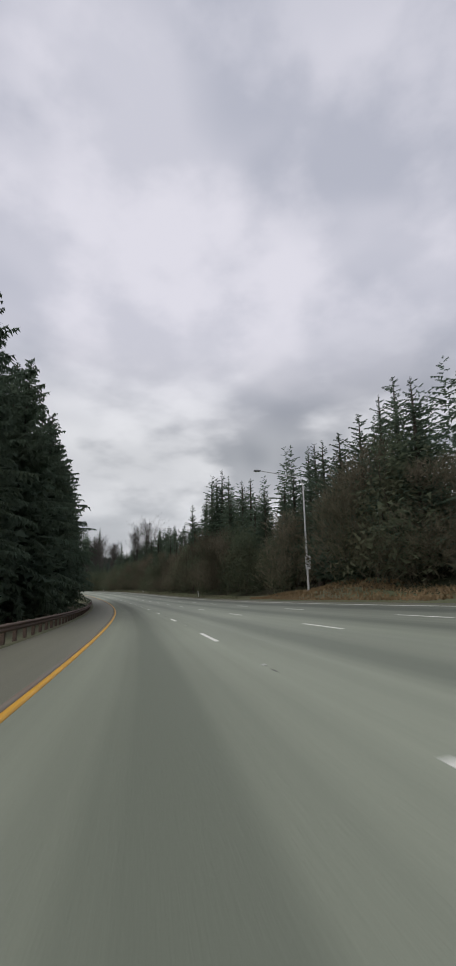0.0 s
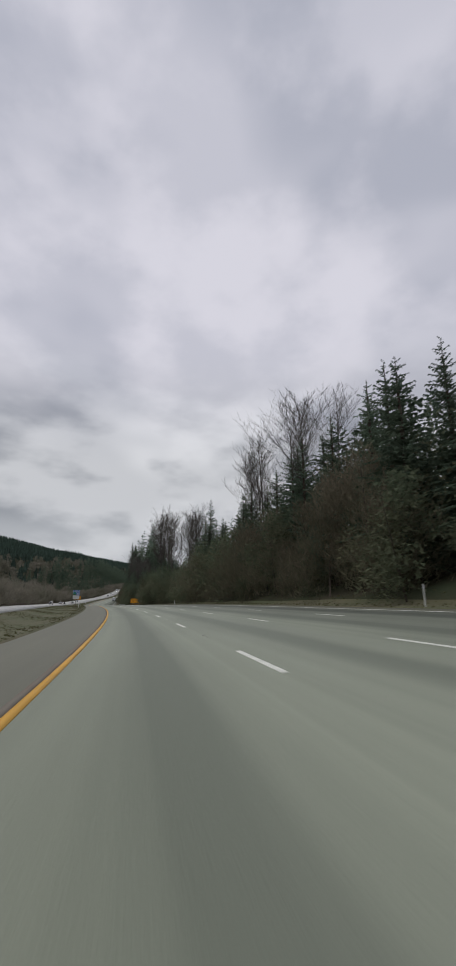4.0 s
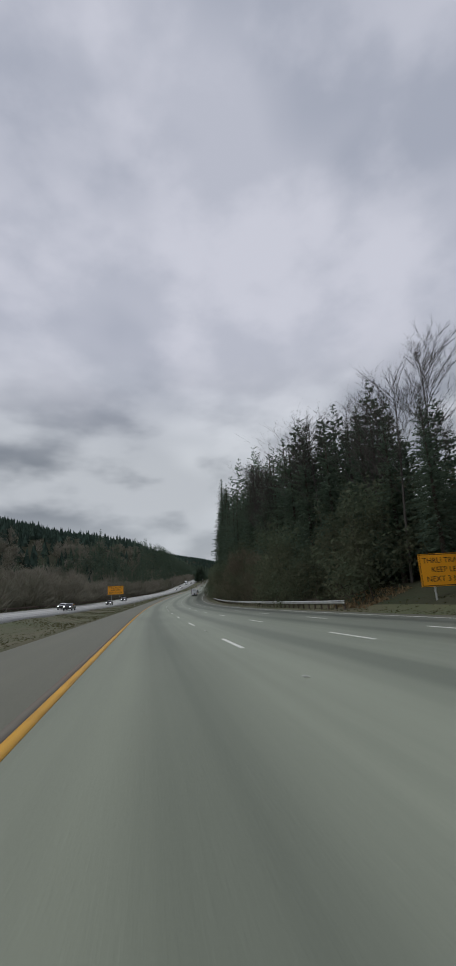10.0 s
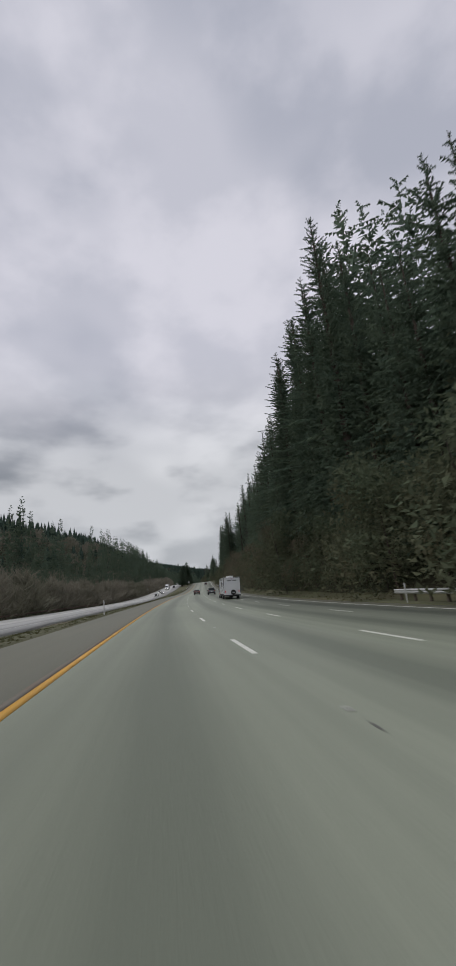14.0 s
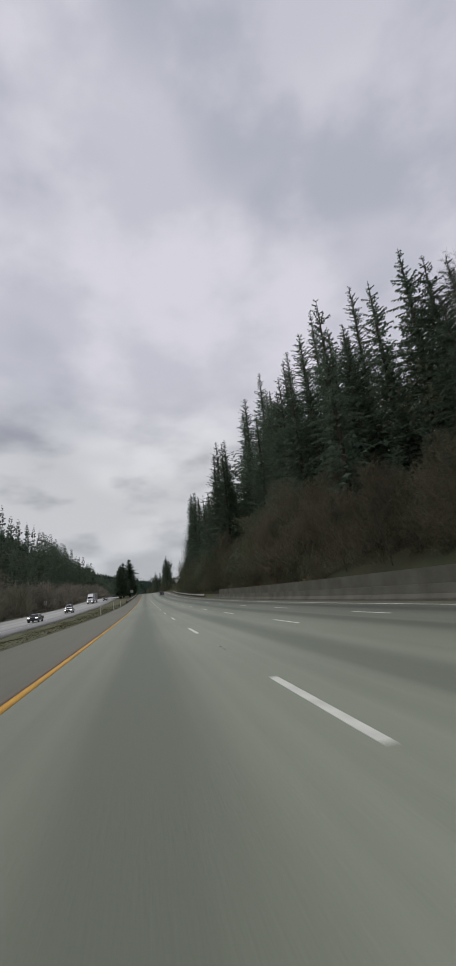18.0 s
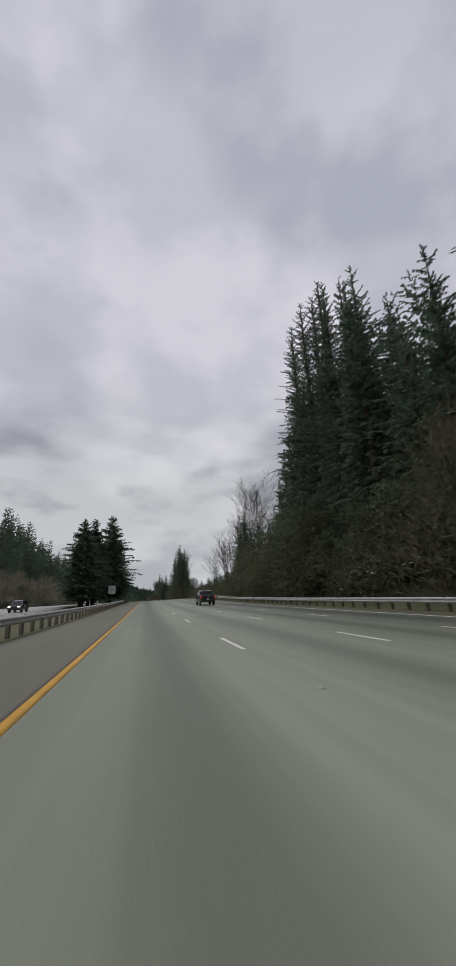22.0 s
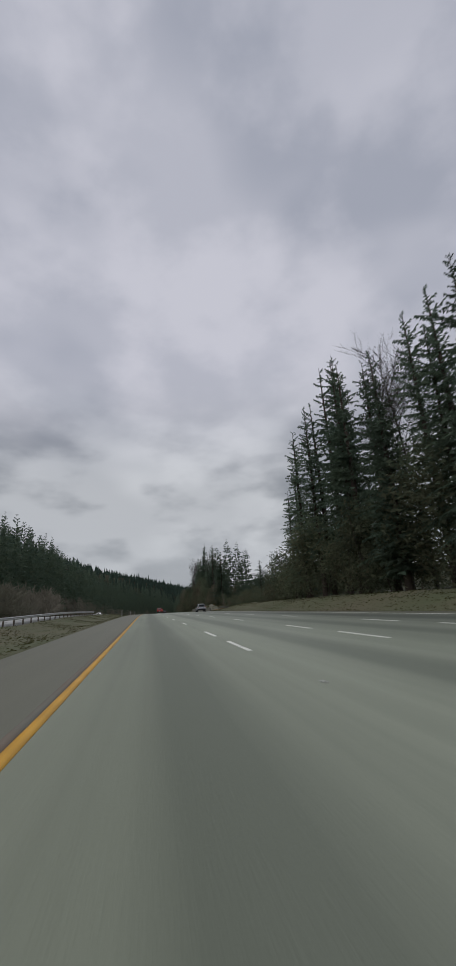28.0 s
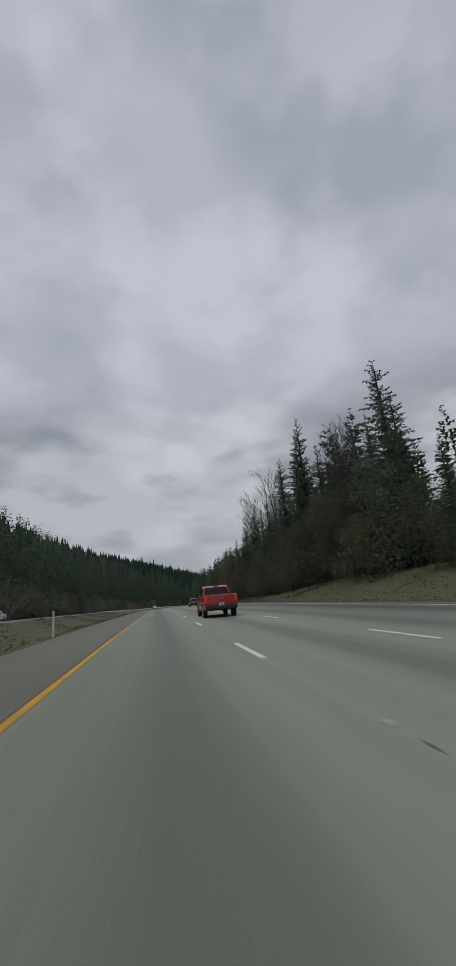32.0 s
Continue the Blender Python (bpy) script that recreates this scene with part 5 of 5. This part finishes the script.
def sedan(label, m, mat, heads=M_HEAD_LIT, group="oncoming traffic"):
    L, W = 4.7, 1.8
    body = [(0.1, 0.45), (0.0, 0.7), (0.08, 0.98), (0.9, 1.0), (3.3, 0.93), (4.4, 0.8), (4.68, 0.65), (4.7, 0.45), (4.5, 0.3), (0.3, 0.32)]
    cabin = [(0.55, 0.9), (1.25, 1.35), (1.6, 1.43), (2.4, 1.43), (2.75, 1.35), (3.6, 0.88)]
    return vehicle("sedan_car", label, "car", m, mat, W, body, cabin, 0.22, 0.93, 1.43,
                   [[(1.05, 1.0), (1.4, 1.3), (1.95, 1.34), (1.95, 1.0)], [(2.03, 1.0), (2.03, 1.34), (2.6, 1.3), (3.1, 1.0)]],
                   (0.85, 3.75), 0.33, [(W / 2 - 0.18, 0.82, 0.3, 0.14)], M_TAIL_DIM, ((0.68, 1.0), (1.2, 1.3)), ((3.45, 0.98), (2.78, 1.32)), None, 0.72, L, heads, group)


def travel_trailer(m):
    root = thing("travel_trailer", "white travel trailer with grey stripes, spare wheel cover and roof units", "trailer", "traffic", m)
    W, hw = 2.5, 1.25
    prof = [(0.0, 0.62), (0.0, 3.02), (0.15, 3.12), (6.9, 3.12), (7.45, 2.95), (7.95, 2.2), (8.0, 1.4), (7.85, 0.62)]
    part("shell", rounded(prism(prof, lambda z: hw), 0.045), M_TRAILER, root)
    part("skirt", box((W + 0.012, 7.7, 0.3), (0, 3.95, 0.68), 0.01), M_TRIM, root, "black lower skirt")
    part("frame", box((1.6, 7.4, 0.16), (0, 3.9, 0.48), 0.01), M_TRIM, root)
    part("rear_bumper", box((W - 0.1, 0.12, 0.14), (0, -0.08, 0.52), 0.01), M_TRIM, root)
    for x in (-hw + 0.03, hw - 0.03):
        part("corner_trim", box((0.07, 0.03, 2.3), (x, -0.012, 1.95), 0.006), M_TRIM, root)
    part("rear_top_trim", box((W, 0.03, 0.05), (0, -0.012, 3.06), 0.006), M_TRIM, root)
    bm = bmesh.new()
    bmesh.ops.create_cone(bm, cap_ends=True, segments=28, radius1=0.37, radius2=0.34, depth=0.22, matrix=Matrix.Translation((0.15, -0.13, 0.98)) @ Matrix.Rotation(radians(90), 4, "X"))
    spare = part("spare_wheel", bm, M_TYRE, root, "black spare wheel in a cover")
    part("cover_badge", slab([(0.0, -0.246, 0.86), (0.36, -0.246, 0.86), (0.28, -0.246, 1.04), (-0.03, -0.246, 1.0)], 0.004), M_RIM, spare)
    part("spare_bracket", box((0.12, 0.1, 0.5), (0.15, -0.02, 0.7)), M_TRIM, root)
    for x in (-0.98, 0.98):
        part("tail_lamp", box((0.12, 0.04, 0.22), (x, -0.02, 1.1), 0.01), M_TAIL, root)
        part("marker_lamp", box((0.12, 0.03, 0.05), (x * 1.1, -0.015, 2.95), 0.005), M_TAIL_DIM, root)
    for x in (-0.14, 0.0, 0.14):
        part("marker_lamp", box((0.08, 0.03, 0.04), (x, -0.015, 3.0), 0.005), M_TAIL_DIM, root)
    for x, w in ((-0.42, 0.62), (0.38, 0.56)):
        part("brand_bar", slab([(x - w / 2, -0.018, 2.58), (x + w / 2, -0.018, 2.58), (x + w / 2 + 0.03, -0.018, 2.74), (x - w / 2 + 0.03, -0.018, 2.74)], 0.004), M_TRAILER_GREY, root)
    part("rear_camera", box((0.12, 0.06, 0.07), (0, -0.03, 2.88), 0.01), M_TRIM, root)
    for x, y, l in ((-0.25, 2.2, 1.0), (0.3, 5.2, 0.7), (0.0, 1.0, 0.45)):
        part("roof_unit", box((0.68, l, 0.27), (x, y, 3.24), 0.07), M_SIGN_WHITE, root)
    part("awning_rail", box((0.09, 6.3, 0.09), (-hw - 0.05, 3.6, 3.0), 0.02), M_TRAILER_GREY, root)
    for sx in (-1, 1):
        x = sx * (hw + 0.004)
        for y, z, w, h in ((1.0, 1.95, 0.5, 0.75), (2.9, 2.2, 1.0, 0.7), (4.4, 2.2, 1.0, 0.7), (6.7, 2.0, 0.5, 0.65)):
            fr = part("window", box((0.03, w + 0.1, h + 0.1), (x, y, z), 0.012), M_TRIM, root)
            part("pane", box((0.012, w, h), (x + sx * 0.015, y, z), 0.004), M_GLASS_DARK, fr)
            part("curtain", box((0.006, w * 0.36, h * 0.86), (x + sx * 0.022, y + w * 0.26, z)), M_CURTAIN, fr)
        for pts, mt in (([(1.95, 0.9), (2.02, 0.9), (2.02, 2.86), (1.95, 2.86)], M_TRAILER_GREY), ([(5.9, 0.9), (5.97, 0.9), (5.97, 2.86), (5.9, 2.86)], M_TRAILER_GREY),
                        ([(1.95, 2.8), (5.97, 2.8), (5.97, 2.9), (1.95, 2.9)], M_TRAILER_GREY), ([(5.9, 1.1), (6.5, 0.88), (7.2, 0.88), (5.6, 1.42)], M_TRAILER_GREY),
                        ([(2.2, 1.1), (4.8, 1.75), (4.6, 1.82), (2.2, 1.22)], M_TRAILER_GREY), ([(2.4, 1.0), (4.6, 1.5), (4.9, 1.3), (4.4, 1.05)], M_TRAILER_SILVER),
                        ([(4.3, 1.02), (5.1, 1.0), (5.2, 1.2), (5.0, 1.1)], M_TRAILER_BLUE), ([(7.2, 2.1), (7.85, 2.0), (7.9, 2.2)], M_TRAILER_BLUE),
                        ([(0.4, 1.0), (1.5, 1.5), (1.8, 1.4), (0.5, 0.9)], M_TRAILER_GREY)):
            p3 = [(x, y, z) for y, z in pts]
            part("stripe", slab(p3 if sx < 0 else list(reversed(p3)), 0.006), mt, root)
        part("storage_door", box((0.02, 0.6, 0.6), (x, 7.2, 1.2), 0.01), M_SIGN_WHITE, root)
        for y in (2.6, 5.2, 7.7):
            part("side_marker", box((0.02, 0.1, 0.05), (sx * (hw + 0.015), y, 0.78), 0.004), M_AMBER, root)
        for y in (2.55, 3.4):
            wheel(root, sx * (hw - 0.03), y, 0.34, 0.22)
        part("wing", box((0.1, 2.0, 0.14), (sx * (hw - 0.02), 2.98, 0.74), 0.03), M_TRIM, root)
    part("drawbar", box((0.14, 1.25, 0.14), (0, 8.5, 0.52), 0.01), M_TRIM, root)
    bm = bmesh.new()
    bmesh.ops.create_cone(bm, cap_ends=True, segments=14, radius1=0.16, radius2=0.16, depth=0.5, matrix=Matrix.Translation((0, 8.3, 0.85)))
    part("gas_bottle", bm, M_SIGN_WHITE, root)
    part("jack", rod((0, 8.75, 0.35), (0, 8.75, 1.0), 0.03), M_TRIM, root)
    return root


def semi_truck(m):
    root = thing("semi_truck", "white semi truck with a box trailer on the opposite carriageway", "truck", "oncoming traffic", m)
    part("box_trailer", rounded(prism([(0, 1.15), (0, 4.05), (12.5, 4.05), (12.5, 1.15)], lambda z: 1.28), 0.03), M_PAINT_WHITE, root)
    part("chassis", box((0.9, 17.5, 0.3), (0, 8.8, 0.9), 0.02), M_TRIM, root)
    part("cab", rounded(prism([(13.4, 0.8), (13.4, 3.6), (14.9, 3.75), (15.9, 2.6), (16.2, 2.0), (18.0, 1.75), (18.2, 0.7)], lambda z: 1.2 - 0.12 * max(0, z - 2)), 0.08), M_PAINT_WHITE, root)
    part("windscreen", slab([(1.0, 16.17, 2.12), (-1.0, 16.17, 2.12), (-0.95, 15.75, 2.85), (0.95, 15.75, 2.85)], 0.015), M_GLASS_DARK, root)
    part("grille", box((1.0, 0.08, 0.8), (0, 18.2, 1.2), 0.03), M_CHROME, root)
    part("bumper", box((2.3, 0.3, 0.4), (0, 18.2, 0.55), 0.05), M_CHROME, root)
    for sx in (-1, 1):
        part("headlamp", box((0.35, 0.1, 0.25), (sx * 0.9, 18.16, 1.0), 0.03), M_HEAD_LIT, root)
        part("side_window", slab([(sx * 1.19, 14.9, 2.2), (sx * 1.19, 15.7, 2.2), (sx * 1.13, 15.5, 2.9), (sx * 1.13, 14.9, 2.9)], 0.012), M_GLASS_DARK, root)
        part("exhaust", rod((sx * 1.0, 13.2, 1.0), (sx * 1.0, 13.2, 4.0), 0.07), M_CHROME, root)
        for y in (1.2, 2.4, 12.9, 14.1, 17.2):
            wheel(root, sx * 1.25, y, 0.5, 0.3)
    return root


travel_trailer(stand(567.5, 10.3, lying=True))
pickup("white pickup truck towing the travel trailer", stand(576.4, 10.3, lying=True), M_PAINT_WHITE, M_TAIL, M_CHROME)
pickup("black pickup truck with a lit tail lamp in the third lane", stand(865.0, 9.6, lying=True), M_PAINT_BLACK, M_TAIL, M_TRIM)
pickup("red pickup truck with lit tail lamps in the second lane", stand(1194.0, 5.5, lying=True), M_PAINT_RED, M_TAIL, M_TRIM)
suv("silver sport utility car in the outer lane", stand(1121.6, 12.95, lying=True), M_PAINT_SILVER)
suv("dark sport utility car far ahead", stand(612, 9.2, lying=True), M_PAINT_GREY)
sedan("brown sedan far ahead in the first lane", stand(629, 5.5, lying=True), M_PAINT_BROWN, M_HEADLAMP, "traffic")
sedan("white sedan far ahead", stand(1380, 1.9, lying=True), M_PAINT_WHITE, M_HEADLAMP, "traffic")
suv("dark car ahead of the red pickup", stand(1262, 9.2, lying=True), M_PAINT_GREY)
for s, lat, kind, mat, label in ((412, -21.0, "suv", M_PAINT_WHITE, "white sport utility car on the opposite carriageway"),
                                 (456, -17.0, "sedan", M_PAINT_GREY, "grey sedan on the opposite carriageway"),
                                 (466, -20.6, "sedan", M_PAINT_WHITE, "white sedan on the opposite carriageway"),
                                 (512, -17.4, "sedan", M_PAINT_GREY, "dark sedan on the opposite carriageway"),
                                 (560, -21.0, "suv", M_PAINT_SILVER, "silver car on the opposite carriageway"),
                                 (742, -17.3, "sedan", M_PAINT_GREY, "grey sedan on the opposite carriageway"),
                                 (778, -17.3, "sedan", M_PAINT_WHITE, "white sedan on the opposite carriageway"),
                                 (800, -21.0, "suv", M_PAINT_SILVER, "silver car on the opposite carriageway"),
                                 (880, -17.3, "suv", M_PAINT_GREY, "dark car on the opposite carriageway"),
                                 (1236, -20.8, "sedan", M_PAINT_WHITE, "white sedan with lit headlamps across the median"),
                                 (1000, -20.8, "suv", M_PAINT_WHITE, "white car across the median")):
    m = stand(s, lat, float(far_road_z(s)), 180, True)
    if kind == "suv":
        suv(label, m, mat, heads=M_HEAD_LIT, group="oncoming traffic")
    else:
        sedan(label, m, mat)
semi_truck(stand(866, -20.9, float(far_road_z(866)), 180, True))

# ---- heaps and lumber on the outer shoulder ----
def dirt_mound(s, lat, length, width, height, seed):
    root = thing("dirt_mound", "pale gravel and dirt heap with weeds on the outer shoulder", "mound", "dirt heaps", stand(s, lat, ground_at(s, lat)))
    bm = bmesh.new()
    bmesh.ops.create_grid(bm, x_segments=18, y_segments=18, size=1.0)
    for v in bm.verts:
        d = math.hypot(v.co.x, v.co.y)
        lump = noise.noise(Vector((v.co.x * 1.7 + seed, v.co.y * 1.7, seed))) * 0.35 + noise.noise(Vector((v.co.x * 6, v.co.y * 6, seed))) * 0.08
        v.co.z = height * max(0.0, 1 - d * d) * (1 + lump) - 0.25
        v.co.x *= width / 2
        v.co.y *= length / 2
    heap = part("heap", bm, M_GRAVEL, root)
    heap.data.polygons.foreach_set("use_smooth", np.ones(len(heap.data.polygons), bool))
    r = random.Random(seed)
    tris = []
    for _ in range(160):
        a, d = r.uniform(0, 6.28), r.uniform(0.5, 0.95)
        q = Vector((width / 2 * d * math.cos(a), length / 2 * d * math.sin(a), height * (1 - d * d) - 0.2))
        w = Vector((r.gauss(0, 1), r.gauss(0, 1), 0)).normalized() * 0.05
        tris += [tuple(q - w), tuple(q + w), tuple(q + Vector((r.gauss(0, 0.12), r.gauss(0, 0.12), r.uniform(0.2, 0.5))))]
    shared("weeds", mesh_of("weeds", tris, np.arange(len(tris)).reshape(-1, 3), M_GRASS), root)
    return root


for s, lat, length, width, height, seed in ((1176, 20.2, 13, 4.0, 1.6, 3), (1155, 20.2, 15, 4.4, 1.9, 8)):
    dirt_mound(s, lat, length, width, height, seed)
pole = thing("leaning_pole", "weathered wooden pole leaning beside the outer shoulder", "pole", "", stand(1135, 20.4, ground_at(1135, 20.4)))
part("shaft", rod((0, 0, -0.4), (-0.55, 0, 4.0), 0.1, 0.07, 10), M_POST_WOOD, pole)
part("cap", rod((-0.55, 0, 4.0), (-0.557, 0, 4.06), 0.075, 0.05, 10), M_POST_WOOD, pole)
rd_stack = random.Random(12)
stack = thing("timber_stack", "small stack of grey timbers on bearers by the barrier", "timber", "", stand(1132, 19.6, ground_at(1132, 19.6), 80))
for y in (-0.8, 0.8):
    part("bearer", box((1.0, 0.14, 0.14), (0, y, 0.12), 0.01), M_POST_WOOD, stack)
for z in (0.27, 0.42, 0.57):
    for x in (-0.36, -0.12, 0.12, 0.36):
        part("timber", box((0.2, 2.4, 0.13), (x, rd_stack.uniform(-0.08, 0.08), z), 0.01), M_BARRIER, stack)

# ---- verge grass, mounds ----
def blades(name, label, patches, mat, seed, tall=0.32):
    """Tufts of grass: patches of s0, s1, lat0, lat1 and tufts a square metre."""
    r = np.random.default_rng(seed)
    out = []
    for s0, s1, l0, l1, per in patches:
        n = int((s1 - s0) * abs(l1 - l0) * per)
        s, lat = r.uniform(s0, s1, n), r.uniform(l0, l1, n)
        p = spots(s, lat, terrain(s, lat) - 0.02)
        for _ in range(2):
            a, w = r.uniform(0, 6.28, n), r.uniform(0.03, 0.1, n)
            h = tall * r.uniform(0.35, 1.2, n)
            d = np.stack([np.cos(a) * w, np.sin(a) * w, np.zeros(n)], -1)
            tip = np.stack([r.normal(0, 0.1, n), r.normal(0, 0.1, n), h], -1)
            out.append(np.stack([p - d, p + d, p + tip], 1).reshape(-1, 3))
    v = np.concatenate(out)
    return tagged(new(name, mesh_of(name, v, np.arange(len(v)).reshape(-1, 3), mat)), label, "grass", kind="stuff")


blades("grass_median", "short winter grass in the median", [(95, 800, -12.4, -3.35, 7.0), (925, 1300, -12.4, -3.35, 6.0)], M_GRASS, 5, 0.075)
blades("grass_verge", "rough winter grass along the outer verge", [(60, 400, 16.7, 23, 3.0), (535, 640, 16.7, 23, 3.0), (905, 1330, 16.7, 24, 6.0)], M_GRASS, 6, 0.1)
blades("dry_grass", "dry tan grass on the outer bank", [(22, 58, 17.8, 24, 14.0), (352, 374, 20, 25, 12.0), (391, 400, 20, 25, 12.0), (1140, 1190, 19, 25, 6.0), (705, 772, 21, 24, 4.0)], M_DRY_GRASS, 7, 0.32)

# ---- markings, studs, patches: the pieces of the road ----
CYCLE = 12.19


def dash_mesh():
    bm = box((0.12, 3.05, 0.012), (0, 0, 0.001))
    me = bpy.data.meshes.new("lane_dash")
    bm.to_mesh(me)
    bm.free()
    me.materials.append(M_WHITE_LINE)
    return me


DASH = dash_mesh()
rd = random.Random(3)
made = 0
for line in (1, 2, 3):
    s = -0.19 - 3 * CYCLE
    while s < 1330:
        pos = s if s < 1040 else s - 6.62
        if made < 320:
            shared("lane_dash", DASH, road, stand(pos + 1.525, LANE * line - 0.02, 0.001, 0, True))
            made += 1
        s += CYCLE
stud = box((0.09, 0.09, 0.016), (0, 0, 0.008), 0.008)
STUD = bpy.data.meshes.new("road_stud")
stud.to_mesh(STUD)
stud.free()
STUD.materials.append(M_STUD)
scar = bmesh.new()
bmesh.ops.create_circle(scar, cap_ends=True, segments=9, radius=0.5)
for v in scar.verts:
    v.co.x *= 0.035 * rd.uniform(0.7, 1.2)
    v.co.y *= 0.3 * rd.uniform(0.8, 1.2)
for f in bmesh.ops.extrude_face_region(scar, geom=list(scar.faces))["geom"]:
    if isinstance(f, bmesh.types.BMVert):
        f.co.z += 0.006
SCAR = bpy.data.meshes.new("road_scar")
scar.to_mesh(SCAR)
scar.free()
SCAR.materials.append(M_SCAR)
s = -0.19 - 2 * CYCLE + 7.6
while s < 1200:
    pos = s if s < 1040 else s - 6.62
    shared("road_stud", STUD, road, stand(pos, LANE - 0.02, 0.001, 0, True))
    if rd.random() < 0.6:
        shared("road_scar", SCAR, road, stand(pos - 0.6, LANE - 0.02, 0.0, rd.uniform(-6, 6), True))
    s += CYCLE


def tar_patch(s, lat, w, l):
    """A ragged smear of tar: an uneven outline with bays in it."""
    bm = bmesh.new()
    n = 34
    f1, f2, f3 = rd.uniform(0, 6.28), rd.uniform(0, 6.28), rd.uniform(0, 6.28)
    ring = []
    for q in range(n):
        a = 6.2832 * q / n
        d = 1.0 + 0.25 * math.sin(2 * a + f1) + 0.14 * math.sin(5 * a + f2) + 0.08 * math.sin(9 * a + f3) + rd.uniform(-0.08, 0.08)
        ring.append(bm.verts.new((w / 2 * d * math.cos(a), l / 2 * d * math.sin(a), 0.006)))
    low = [bm.verts.new((v.co.x * 1.02, v.co.y * 1.02, -0.01)) for v in ring]
    bm.faces.new(ring)
    for q in range(n):
        bm.faces.new((ring[q], low[q], low[(q + 1) % n], ring[(q + 1) % n]))
    ob = part("tar_patch", bm, M_DARK_PATCH, road)
    ob.matrix_basis = stand(s, lat, 0.0, rd.uniform(-12, 12), True)


# broken wheel paths on the old slabs: lateral place, first and last metre, mean gap
for lat, s0, s1, gap in ((0.7, 926, 956, 2.6), (2.5, 924, 962, 1.7), (4.9, 921.5, 958, 1.35), (6.5, 924, 952, 2.4), (8.6, 927, 955, 2.6), (10.4, 930, 950, 3.2)):
    s = s0
    while s < s1:
        tar_patch(s, lat + rd.gauss(0, 0.28), rd.uniform(0.3, 0.85), rd.uniform(0.2, 0.5) * (1.0 if s < 940 else 1.4))
        s += gap * rd.uniform(0.45, 1.5)
for s, lat, w, l in ((923.0, 4.7, 1.2, 0.7), (921.6, 5.1, 1.4, 0.6), (926.2, 6.9, 2.2, 0.4), (943.0, 2.6, 1.1, 1.2), (945.5, 0.9, 0.9, 0.8), (947.0, 5.4, 1.2, 1.7)):
    tar_patch(s, lat, w, l)
